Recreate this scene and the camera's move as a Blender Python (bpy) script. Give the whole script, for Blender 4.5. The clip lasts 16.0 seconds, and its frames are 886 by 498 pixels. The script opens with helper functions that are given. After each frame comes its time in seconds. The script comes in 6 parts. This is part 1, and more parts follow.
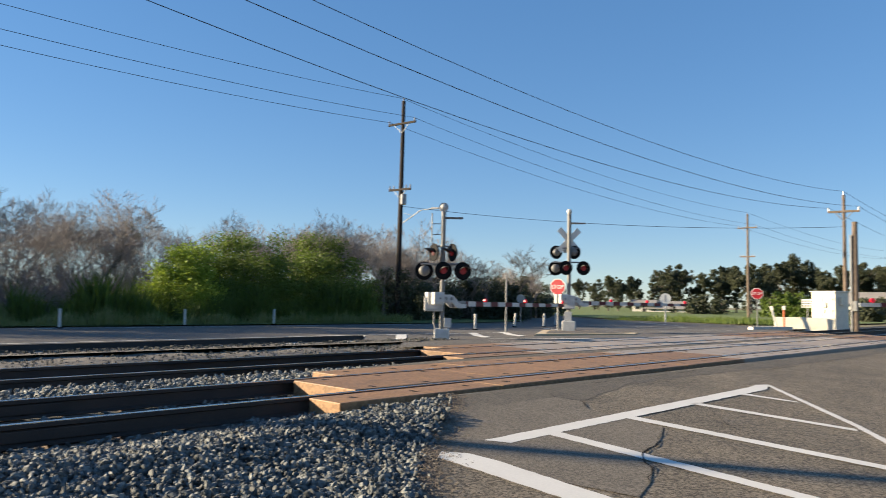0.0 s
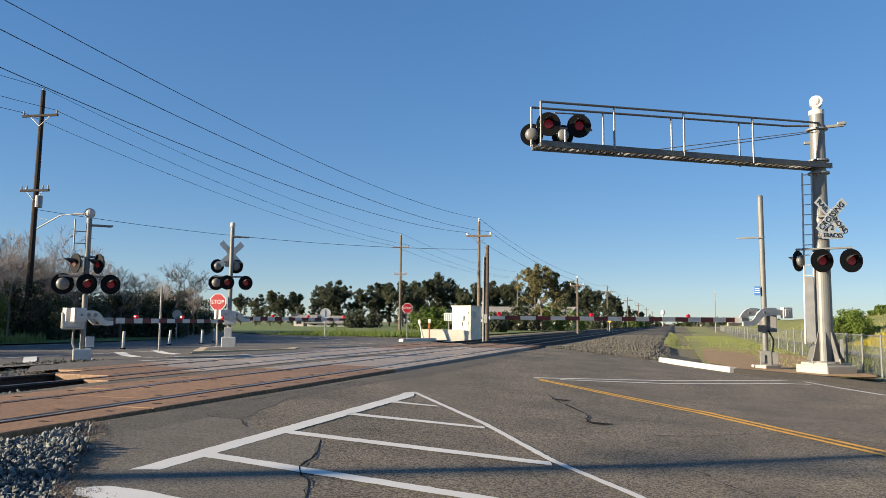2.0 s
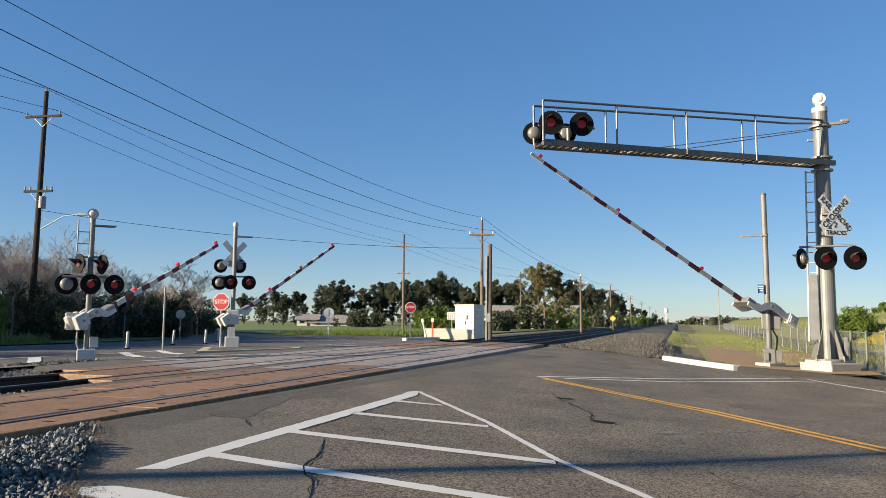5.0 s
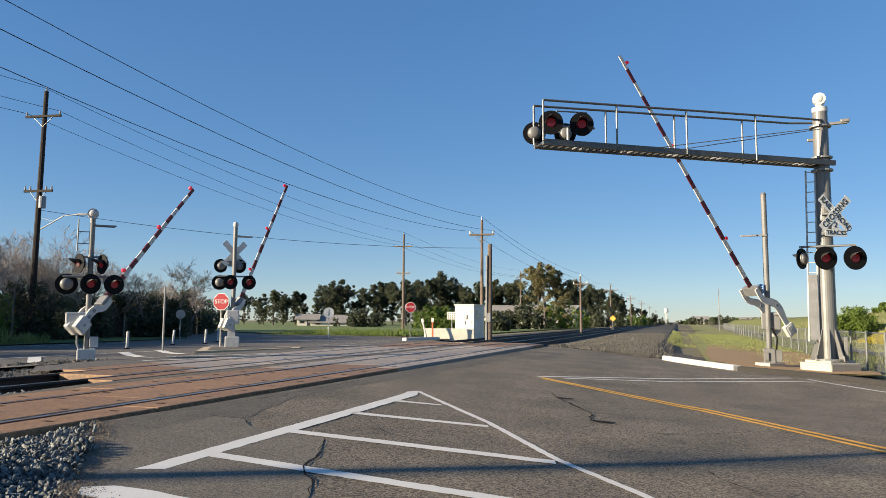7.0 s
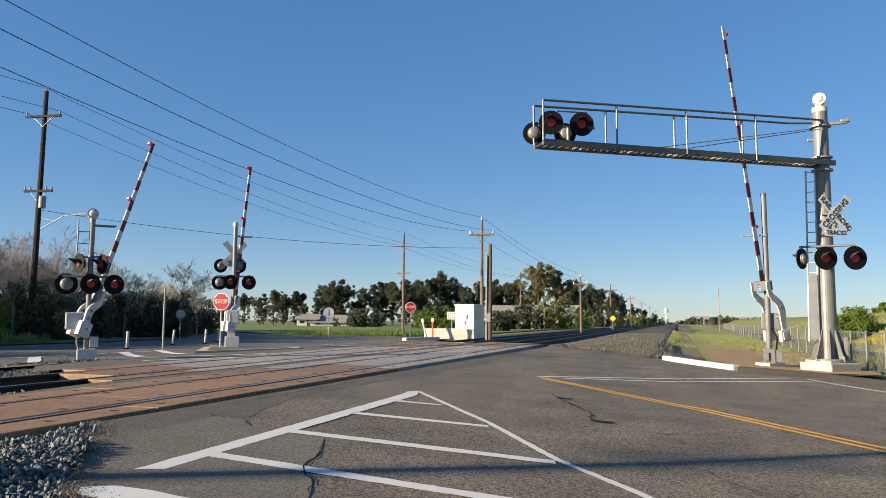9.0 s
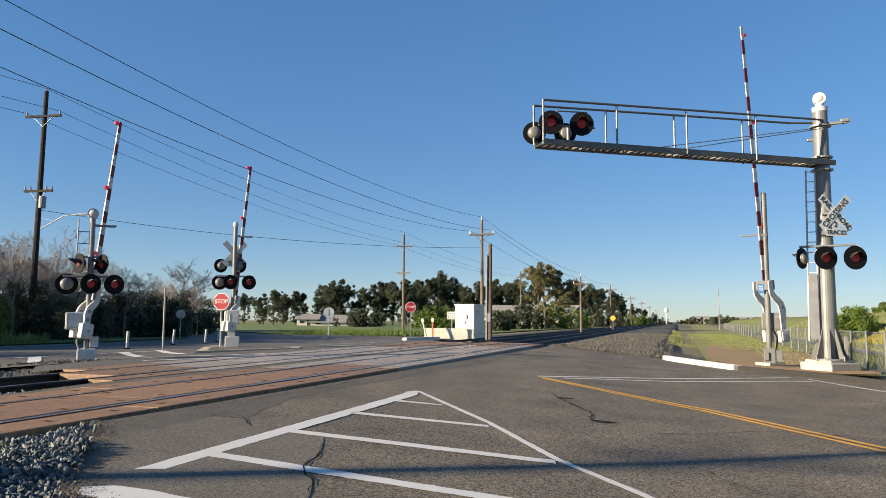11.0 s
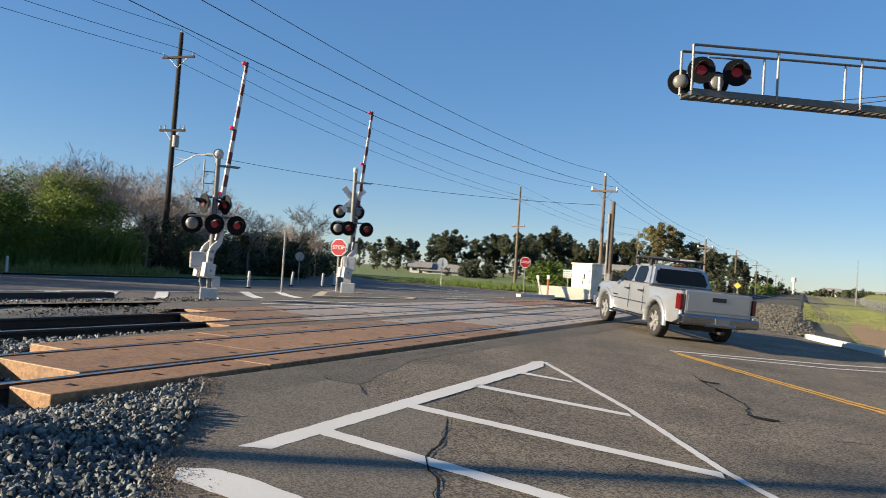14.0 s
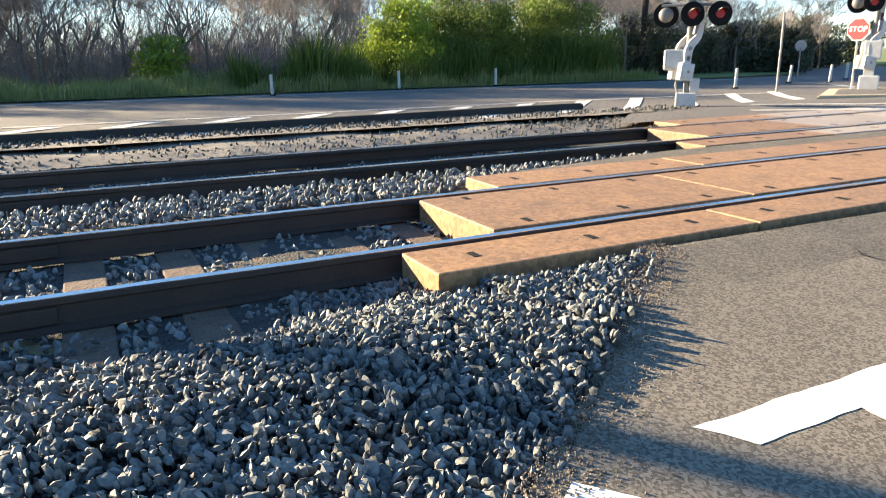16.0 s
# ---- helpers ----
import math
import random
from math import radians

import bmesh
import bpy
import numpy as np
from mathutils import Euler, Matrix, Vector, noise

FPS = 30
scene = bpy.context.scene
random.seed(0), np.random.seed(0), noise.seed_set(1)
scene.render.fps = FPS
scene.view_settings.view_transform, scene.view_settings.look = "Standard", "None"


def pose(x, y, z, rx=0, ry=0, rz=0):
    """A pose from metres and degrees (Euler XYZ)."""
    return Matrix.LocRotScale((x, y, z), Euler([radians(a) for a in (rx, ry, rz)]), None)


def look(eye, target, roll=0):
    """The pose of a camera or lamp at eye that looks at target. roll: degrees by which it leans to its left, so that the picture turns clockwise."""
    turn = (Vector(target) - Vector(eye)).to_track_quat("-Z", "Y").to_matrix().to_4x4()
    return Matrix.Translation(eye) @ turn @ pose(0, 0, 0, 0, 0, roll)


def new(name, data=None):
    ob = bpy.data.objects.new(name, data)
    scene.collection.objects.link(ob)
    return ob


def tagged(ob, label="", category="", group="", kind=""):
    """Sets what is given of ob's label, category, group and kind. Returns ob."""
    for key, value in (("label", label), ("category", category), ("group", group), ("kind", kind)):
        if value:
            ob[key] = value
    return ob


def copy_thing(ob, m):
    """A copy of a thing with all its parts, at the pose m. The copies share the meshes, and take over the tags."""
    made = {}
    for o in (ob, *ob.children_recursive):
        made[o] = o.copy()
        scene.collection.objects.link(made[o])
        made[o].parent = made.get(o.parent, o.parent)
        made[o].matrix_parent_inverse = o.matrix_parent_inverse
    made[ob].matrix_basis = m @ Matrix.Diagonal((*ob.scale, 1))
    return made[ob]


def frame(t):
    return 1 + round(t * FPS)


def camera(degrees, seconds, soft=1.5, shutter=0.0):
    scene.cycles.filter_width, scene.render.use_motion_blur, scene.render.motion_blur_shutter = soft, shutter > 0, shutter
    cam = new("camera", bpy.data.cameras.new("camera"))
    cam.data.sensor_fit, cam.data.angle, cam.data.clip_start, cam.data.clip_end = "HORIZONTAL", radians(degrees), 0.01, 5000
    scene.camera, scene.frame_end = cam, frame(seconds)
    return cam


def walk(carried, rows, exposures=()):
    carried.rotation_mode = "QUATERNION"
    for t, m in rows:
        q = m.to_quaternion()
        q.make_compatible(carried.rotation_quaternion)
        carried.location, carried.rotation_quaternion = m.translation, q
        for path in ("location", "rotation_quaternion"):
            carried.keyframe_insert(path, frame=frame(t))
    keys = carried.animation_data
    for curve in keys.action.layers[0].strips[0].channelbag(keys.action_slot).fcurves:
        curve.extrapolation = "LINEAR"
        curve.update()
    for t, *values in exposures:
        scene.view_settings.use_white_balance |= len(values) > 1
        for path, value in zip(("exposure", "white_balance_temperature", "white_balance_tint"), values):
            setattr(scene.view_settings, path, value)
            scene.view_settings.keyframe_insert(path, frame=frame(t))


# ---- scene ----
cam = camera(62.84, 16.0, soft=0.75, shutter=0.12)
EYE = 1.35
PATH = [
    (0.0, 0, 0, 1.35, 94.21, -1.08, 43.77),
    (0.5, 0, 0, 1.35, 95.26, -1.12, 27.50),
    (1.0, 0, 0, 1.35, 95.54, -0.89, 22.01),
    (1.5, 0, 0, 1.35, 95.68, -0.66, 18.34),
    (2.0, 0, 0, 1.35, 95.75, -0.44, 17.60),
    (2.5, 0, 0, 1.35, 95.72, -0.29, 17.70),
    (3.0, 0, 0, 1.35, 95.70, -0.28, 17.78),
    (4.0, 0, 0, 1.35, 95.68, -0.24, 17.85),
    (9.0, 0, 0, 1.35, 95.66, -0.25, 17.85),
    (12.0, 0, 0, 1.35, 95.62, -0.21, 17.85),
    (12.5, -0.002, 0.005, 1.352, 94.92, 0.01, 17.75),
    (13.0, -0.032, 0.138, 1.384, 92.21, -0.55, 17.35),
    (13.5, -0.294, 0.488, 1.471, 90.95, -3.05, 19.32),
    (14.0, -0.608, 0.835, 1.488, 91.55, -3.74, 26.50),
    (14.5, -0.962, 1.274, 1.481, 91.20, -1.97, 35.38),
    (15.0, -1.346, 1.753, 1.481, 89.67, -0.04, 44.44),
    (15.5, -1.780, 2.234, 1.471, 85.49, 0.61, 56.87),
    (16.0, -2.211, 2.721, 1.512, 74.86, 0.68, 62.95),
]
walk(cam, [(t, pose(*p)) for t, *p in PATH], exposures=[(0.0, 1.00, 6100, 10), (1.5, 0.74, 5850, 10), (13.5, 0.74, 5850, 10), (14.5, 0.92, 6000, 10), (15.0, 1.02, 6200, 10), (15.5, 1.20, 6450, 10), (16.0, 1.98, 6400, 10)])

# ---- light: low evening sun from behind the camera's left ----
SUN_FROM = Vector((-0.774, -0.633, 0)).normalized()
SUN_UP = radians(16)
world = bpy.data.worlds.new("sky")
scene.world = world
world.use_nodes = True
wn = world.node_tree.nodes
sky = wn.new("ShaderNodeTexSky")
sky.sky_type, sky.sun_disc = "NISHITA", False
sky.sun_elevation = SUN_UP
sky.sun_rotation = math.atan2(SUN_FROM.x, SUN_FROM.y)
sky.air_density, sky.dust_density, sky.ozone_density = 0.9, 0.0, 4.0
wn["Background"].inputs[1].default_value = 0.154
haze = wn.new("ShaderNodeGamma")
haze.inputs[1].default_value = 0.54
world.node_tree.links.new(sky.outputs[0], haze.inputs[0])
tone = wn.new("ShaderNodeHueSaturation")
tone.inputs["Saturation"].default_value = 1.43
tone.inputs["Hue"].default_value = 0.508
world.node_tree.links.new(haze.outputs[0], tone.inputs["Color"])
world.node_tree.links.new(tone.outputs[0], wn["Background"].inputs[0])
sun = new("sun", bpy.data.lights.new("sun", "SUN"))
sun.data.energy, sun.data.angle, sun.data.color = 7.4, radians(0.6), (1.0, 0.80, 0.52)
sun_dir = SUN_FROM * math.cos(SUN_UP) + Vector((0, 0, math.sin(SUN_UP)))
sun.matrix_basis = look(sun_dir * 50, (0, 0, 0))


# ---- materials ----
def mat(name, col, rough=0.7, metal=0.0, col2=None, scale=4.0, fine=60.0, bump=0.2, amount=0.5, dist=0.01, spread=0.0, glow=None, coat=0.0):
    m = bpy.data.materials.new(name)
    m.use_nodes = True
    nt = m.node_tree
    n, l = nt.nodes, nt.links
    b = n["Principled BSDF"]
    b.inputs["Roughness"].default_value, b.inputs["Metallic"].default_value = rough, metal
    b.inputs["Coat Weight"].default_value = coat
    c2 = col2 or tuple(c * 0.72 for c in col)
    co = n.new("ShaderNodeTexCoord")
    big, small = n.new("ShaderNodeTexNoise"), n.new("ShaderNodeTexNoise")
    big.inputs["Scale"].default_value, big.inputs["Detail"].default_value = scale, 5
    small.inputs["Scale"].default_value, small.inputs["Detail"].default_value = fine, 3
    l.new(co.outputs["Object"], big.inputs["Vector"])
    l.new(co.outputs["Object"], small.inputs["Vector"])
    add = n.new("ShaderNodeMath")
    add.operation = "ADD"
    l.new(big.outputs[0], add.inputs[0])
    l.new(small.outputs[0], add.inputs[1])
    ramp = n.new("ShaderNodeMapRange")
    ramp.inputs["From Min"].default_value, ramp.inputs["From Max"].default_value = 1 - amount * 0.6, 1 + amount * 0.6
    src = add.outputs[0]
    if spread:
        info, geo, av = n.new("ShaderNodeObjectInfo"), n.new("ShaderNodeNewGeometry"), n.new("ShaderNodeMath")
        av.operation = "ADD"
        l.new(info.outputs["Random"], av.inputs[0])
        l.new(geo.outputs["Random Per Island"], av.inputs[1])
        sc = n.new("ShaderNodeMath")
        sc.operation = "MULTIPLY_ADD"
        l.new(av.outputs[0], sc.inputs[0])
        sc.inputs[1].default_value = spread
        l.new(src, sc.inputs[2])
        off = n.new("ShaderNodeMath")
        off.operation = "SUBTRACT"
        l.new(sc.outputs[0], off.inputs[0])
        off.inputs[1].default_value = spread
        src = off.outputs[0]
    l.new(src, ramp.inputs["Value"])
    mix = n.new("ShaderNodeMix")
    mix.data_type = "RGBA"
    mix.inputs[6].default_value, mix.inputs[7].default_value = (*col, 1), (*c2, 1)
    l.new(ramp.outputs[0], mix.inputs[0])
    l.new(mix.outputs[2], b.inputs["Base Color"])
    if bump:
        bp = n.new("ShaderNodeBump")
        bp.inputs["Strength"].default_value, bp.inputs["Distance"].default_value = bump, dist
        l.new(small.outputs[0], bp.inputs["Height"])
        l.new(bp.outputs[0], b.inputs["Normal"])
    if glow:
        b.inputs["Emission Color"].default_value, b.inputs["Emission Strength"].default_value = (*glow[0], 1), glow[1]
    return m


M = dict(
    asphalt=mat("asphalt", (0.205, 0.168, 0.120), 0.85, col2=(0.10, 0.085, 0.065), scale=0.9, fine=110, bump=0.75, amount=0.45, dist=0.006),
    newer=mat("newer_asphalt", (0.15, 0.128, 0.098), 0.85, col2=(0.09, 0.079, 0.064), scale=1.5, fine=150, bump=0.9, amount=0.6, dist=0.005),
    far_asphalt=mat("worn_asphalt", (0.145, 0.13, 0.112), 0.85, col2=(0.10, 0.09, 0.08), scale=0.5, fine=30, bump=0.4, amount=0.9),
    patch=mat("smooth_worn_asphalt", (0.19, 0.162, 0.125), 0.85, col2=(0.125, 0.107, 0.084), scale=1.2, fine=120, bump=0.5, amount=0.7, dist=0.004),
    crack=mat("crack_filler", (0.02, 0.019, 0.018), 0.9, bump=0),
    white_line=mat("white_road_paint", (0.74, 0.71, 0.65), 0.75, col2=(0.58, 0.55, 0.50), scale=2, fine=70, bump=0.2, amount=0.9, dist=0.006),
    yellow_line=mat("yellow_road_paint", (0.80, 0.43, 0.035), 0.7, col2=(0.62, 0.33, 0.05), scale=3, fine=50, bump=0.4, amount=0.8),
    panel=mat("crossing_concrete", (0.36, 0.20, 0.090), 0.6, col2=(0.17, 0.105, 0.062), scale=2.2, fine=55, bump=0.45, amount=0.75, spread=0.35, dist=0.005),
    panel_worn=mat("tyre_worn_concrete", (0.38, 0.315, 0.26), 0.6, col2=(0.25, 0.21, 0.175), scale=1.3, fine=70, bump=0.35, amount=0.8, spread=0.35, dist=0.005),
    grit=mat("loose_brown_grit", (0.27, 0.21, 0.15), 0.9, col2=(0.12, 0.10, 0.08), scale=9, fine=60, bump=0.3, amount=0.9, spread=0.8),
    gap=mat("rubber_flangeway", (0.02, 0.02, 0.021), 0.8, bump=0.3),
    rail=mat("rusty_rail_web", (0.055, 0.034, 0.024), 0.75, col2=(0.03, 0.021, 0.017), scale=3, fine=60, bump=0.3),
    railtop=mat("polished_rail_head", (0.55, 0.55, 0.56), 0.22, 1.0, scale=2, fine=40, bump=0.05),
    sleeper=mat("weathered_sleeper_timber", (0.16, 0.105, 0.07), 0.9, col2=(0.07, 0.05, 0.04), scale=6, fine=45, bump=0.8, dist=0.015),
    stone=mat("ballast_stone", (0.235, 0.242, 0.23), 0.7, col2=(0.016, 0.020, 0.022), scale=9, fine=60, bump=0.5, amount=0.9, spread=0.8, dist=0.006),
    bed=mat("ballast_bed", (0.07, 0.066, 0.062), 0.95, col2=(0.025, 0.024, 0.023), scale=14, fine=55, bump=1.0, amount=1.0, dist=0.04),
    shoulder=mat("dusty_ballast_stone", (0.12, 0.108, 0.09), 0.85, col2=(0.026, 0.035, 0.034), scale=1.1, fine=40, bump=0.4, amount=0.8, spread=0.9, dist=0.01),
    # gravel colour darkened to carry the shade of the ditch side
    slope=mat("shade_toned_gravel_slope", (0.12, 0.10, 0.075), 0.95, col2=(0.032, 0.03, 0.022), scale=0.9, fine=12, bump=1.0, amount=0.9, dist=0.05),
    gravel=mat("dusty_gravel", (0.20, 0.175, 0.145), 0.95, col2=(0.10, 0.09, 0.08), scale=3, fine=30, bump=0.7, amount=1.0, dist=0.02),
    ground=mat("dry_grassy_ground", (0.15, 0.145, 0.06), 0.95, col2=(0.21, 0.155, 0.09), scale=0.35, fine=9, bump=0.8, amount=1.1, dist=0.06),
    field=mat("green_field_grass", (0.14, 0.175, 0.04), 0.95, col2=(0.085, 0.125, 0.03), scale=0.12, fine=5, bump=0.8, amount=1.1, dist=0.1),
    dirt=mat("brown_dirt", (0.36, 0.215, 0.11), 0.95, col2=(0.25, 0.17, 0.07), scale=1.2, fine=14, bump=0.4, amount=1.0, dist=0.04),
    white=mat("white_painted_steel", (0.60, 0.59, 0.57), 0.45, col2=(0.42, 0.41, 0.38), scale=5, fine=60, bump=0.08, amount=0.6),
    mast=mat("aluminium_grey_paint", (0.195, 0.192, 0.186), 0.45, 0.2, col2=(0.16, 0.157, 0.15), scale=4, fine=70, bump=0.06, amount=0.6),
    beam=mat("dull_grey_beam_steel", (0.15, 0.147, 0.14), 0.55, 0.3, col2=(0.11, 0.108, 0.10), scale=4, fine=50, bump=0.1),
    grating=mat("dark_steel_grating", (0.05, 0.05, 0.048), 0.6, 0.3, bump=0.1),
    dull=mat("galvanised_steel", (0.26, 0.26, 0.26), 0.5, 0.4, scale=6, fine=50, bump=0.1),
    # hood black lifted and glossier, for the sun's highlight on its top
    visor=mat("highlight_lifted_black_hood", (0.035, 0.034, 0.033), 0.38, bump=0.05),
    black=mat("black_painted_metal", (0.008, 0.008, 0.009), 0.6, scale=8, fine=60, bump=0.05),
    red=mat("red_retroreflective", (0.11, 0.010, 0.014), 0.5, scale=6, fine=60, bump=0.05, amount=0.4),
    stop_red=mat("stop_sign_red", (0.36, 0.012, 0.02), 0.45, bump=0.03, amount=0.3),
    lens=mat("red_signal_lens", (0.035, 0.002, 0.004), 0.4, scale=30, fine=90, bump=0.15, amount=0.4, glow=((1.0, 0.015, 0.03), 0.035)),
    arm_lamp=mat("red_arm_lamp", (0.6, 0.01, 0.03), 0.25, bump=0, glow=((1.0, 0.02, 0.06), 0.10)),
    concrete=mat("pale_concrete", (0.50, 0.46, 0.38), 0.85, col2=(0.36, 0.33, 0.28), scale=3, fine=50, bump=0.4, amount=0.8),
    kerb_white=mat("white_painted_kerb", (0.68, 0.65, 0.58), 0.75, col2=(0.48, 0.45, 0.4), scale=4, fine=40, bump=0.3, amount=0.8),
    kerb_dark=mat("dark_asphalt_kerb", (0.035, 0.032, 0.03), 0.9, scale=4, fine=40, bump=0.6),
    kerb_yellow=mat("faded_yellow_kerb", (0.55, 0.40, 0.20), 0.8, col2=(0.45, 0.38, 0.3), scale=2, fine=30, bump=0.3, amount=0.9),
    cabinet=mat("cream_cabinet_paint", (0.82, 0.76, 0.62), 0.5, col2=(0.60, 0.55, 0.45), scale=3, fine=30, bump=0.1, amount=0.6),
    wood=mat("weathered_pole_timber", (0.20, 0.15, 0.112), 0.9, col2=(0.10, 0.075, 0.058), scale=5, fine=40, bump=0.6, dist=0.01),
    wood_dark=mat("creosoted_pole_timber", (0.028, 0.02, 0.016), 0.9, scale=5, fine=40, bump=0.6),
    wire=mat("overhead_wire", (0.03, 0.033, 0.04), 0.5, bump=0),
    ceramic=mat("grey_insulator", (0.3, 0.3, 0.31), 0.3, bump=0),
    truck=mat("silver_truck_paint", (0.40, 0.41, 0.43), 0.30, 0.6, col2=(0.37, 0.38, 0.40), scale=2, fine=200, bump=0.0, amount=0.5, coat=0.6),
    chrome=mat("chrome", (0.34, 0.34, 0.35), 0.2, 1.0, scale=3, fine=40, bump=0.03),
    alloy=mat("alloy_wheel", (0.58, 0.57, 0.56), 0.35, 0.7, scale=10, fine=60, bump=0.05),
    tyre=mat("tyre_rubber", (0.022, 0.021, 0.020), 0.85, scale=10, fine=60, bump=0.4),
    trim=mat("black_plastic_trim", (0.02, 0.02, 0.021), 0.6, bump=0.1),
    glass=mat("dark_vehicle_glass", (0.008, 0.010, 0.012), 0.05, bump=0),
    tail=mat("red_tail_lamp", (0.12, 0.006, 0.008), 0.15, scale=10, fine=50, bump=0.0, coat=0.5),
    leaf=mat("bright_green_leaves", (0.34, 0.43, 0.045), 0.6, col2=(0.12, 0.18, 0.02), scale=1.2, fine=8, bump=0, amount=1.0, spread=0.5),
    leaf_dark=mat("dark_eucalyptus_leaves", (0.105, 0.115, 0.06), 0.6, col2=(0.032, 0.04, 0.02), scale=0.5, fine=4, bump=0, amount=1.0, spread=0.5),
    leaf_mid=mat("dull_green_leaves", (0.165, 0.23, 0.03), 0.6, col2=(0.05, 0.08, 0.014), scale=0.7, fine=5, bump=0, amount=1.0, spread=0.5),
    leaf_tan=mat("budding_tan_leaves", (0.34, 0.28, 0.14), 0.7, col2=(0.13, 0.125, 0.045), scale=0.5, fine=4, bump=0, amount=1.0, spread=0.5),
    bark=mat("grey_bark", (0.17, 0.14, 0.115), 0.9, col2=(0.09, 0.075, 0.06), scale=4, fine=30, bump=0.4),
    twig=mat("pale_bare_twigs", (0.33, 0.29, 0.26), 0.9, col2=(0.15, 0.12, 0.105), scale=2, fine=15, bump=0.0, amount=0.9, spread=0.4),
    grass=mat("tall_weeds", (0.20, 0.25, 0.06), 0.8, col2=(0.36, 0.33, 0.16), scale=0.4, fine=5, bump=0, amount=1.1, spread=0.7),
    flower=mat("yellow_mustard_flowers", (0.55, 0.45, 0.02), 0.8, bump=0, spread=0.3),
    house_wall=mat("pale_stucco", (0.62, 0.58, 0.52), 0.85, scale=1, fine=15, bump=0.1, amount=0.5),
    house_roof=mat("grey_shingle_roof", (0.27, 0.25, 0.235), 0.9, scale=1, fine=20, bump=0.4),
    pane=mat("house_window_glass", (0.03, 0.035, 0.04), 0.1, bump=0),
    sign_back=mat("bare_aluminium_sign_back", (0.36, 0.36, 0.35), 0.45, 0.5, bump=0.05),
    sign_white=mat("white_sign_face", (0.70, 0.70, 0.68), 0.5, col2=(0.6, 0.6, 0.57), scale=3, fine=40, bump=0.03, amount=0.4),
    letter=mat("black_sign_lettering", (0.012, 0.012, 0.012), 0.6, bump=0),
    letter_white=mat("white_sign_lettering", (0.75, 0.75, 0.74), 0.5, bump=0),
    blue=mat("blue_sign_face", (0.05, 0.16, 0.45), 0.5, bump=0),
    orange=mat("orange_marker", (0.6, 0.14, 0.04), 0.6, bump=0.05),
    dry=mat("dry_yellow_grass", (0.29, 0.265, 0.085), 0.95, col2=(0.18, 0.19, 0.055), scale=0.5, fine=8, bump=0.8, amount=0.9, dist=0.06),
    hill=mat("spring_grass_bank", (0.185, 0.18, 0.045), 0.95, col2=(0.10, 0.12, 0.03), scale=0.4, fine=6, bump=0.8, amount=1.1, dist=0.08),
    path=mat("pale_track_surface", (0.24, 0.215, 0.18), 0.9, col2=(0.24, 0.215, 0.18), scale=0.6, fine=20, bump=0.3, amount=0.8),
    fence=mat("chain_link_wire", (0.20, 0.21, 0.205), 0.6, 0.3, bump=0),
)


def speckle(m, scale, low, high):
    """Pale and dark chips of stone in a surface, each chip of one tone."""
    nt = m.node_tree
    n, l = nt.nodes, nt.links
    b = n["Principled BSDF"]
    src = b.inputs["Base Color"].links[0].from_socket
    co, vo, sep, rg, mul = n.new("ShaderNodeTexCoord"), n.new("ShaderNodeTexVoronoi"), n.new("ShaderNodeSeparateColor"), n.new("ShaderNodeMapRange"), n.new("ShaderNodeVectorMath")
    vo.inputs["Scale"].default_value = scale
    l.new(co.outputs["Object"], vo.inputs["Vector"])
    l.new(vo.outputs["Color"], sep.inputs[0])
    rg.interpolation_type = "SMOOTHERSTEP"
    rg.inputs["To Min"].default_value, rg.inputs["To Max"].default_value = low, high
    l.new(sep.outputs[0], rg.inputs["Value"])
    mul.operation = "SCALE"
    l.new(src, mul.inputs[0])
    l.new(rg.outputs[0], mul.inputs["Scale"])
    l.new(mul.outputs[0], b.inputs["Base Color"])


def see_through(m, share):
    """Leaves let part of the light through from behind."""
    nt = m.node_tree
    b = nt.nodes["Principled BSDF"]
    tr, mx = nt.nodes.new("ShaderNodeBsdfTranslucent"), nt.nodes.new("ShaderNodeMixShader")
    mx.inputs[0].default_value = share
    nt.links.new(b.inputs["Base Color"].links[0].from_socket, tr.inputs[0])
    nt.links.new(b.outputs[0], mx.inputs[1])
    nt.links.new(tr.outputs[0], mx.inputs[2])
    nt.links.new(mx.outputs[0], nt.nodes["Material Output"].inputs[0])


for key in ("leaf", "leaf_mid", "leaf_tan", "leaf_dark", "grass", "flower"):
    see_through(M[key], 0.40)
speckle(M["asphalt"], 70, 0.42, 1.62)
speckle(M["panel"], 28, 0.78, 1.18)
speckle(M["newer"], 90, 0.6, 1.45)
speckle(M["patch"], 95, 0.6, 1.4)
speckle(M["far_asphalt"], 40, 0.6, 1.4)
for key in ("asphalt", "newer", "patch", "far_asphalt", "panel", "panel_worn"):
    M[key].node_tree.nodes["Principled BSDF"].inputs["Specular IOR Level"].default_value = 0.3
M["glass"].node_tree.nodes["Principled BSDF"].inputs["Specular IOR Level"].default_value = 0.25
for key in ("black", "gap", "wire", "crack"):
    M[key].node_tree.nodes["Principled BSDF"].inputs["Specular IOR Level"].default_value = 0.12


# ---- mesh helpers ----
def part(name, bm, material, parent=None, label="", smooth=False):
    me = bpy.data.meshes.new(name)
    if smooth:
        for fc in bm.faces:
            fc.smooth = True
    bm.to_mesh(me)
    bm.free()
    me.materials.append(M[material])
    ob = new(name, me)
    ob.parent = parent
    return tagged(ob, label)


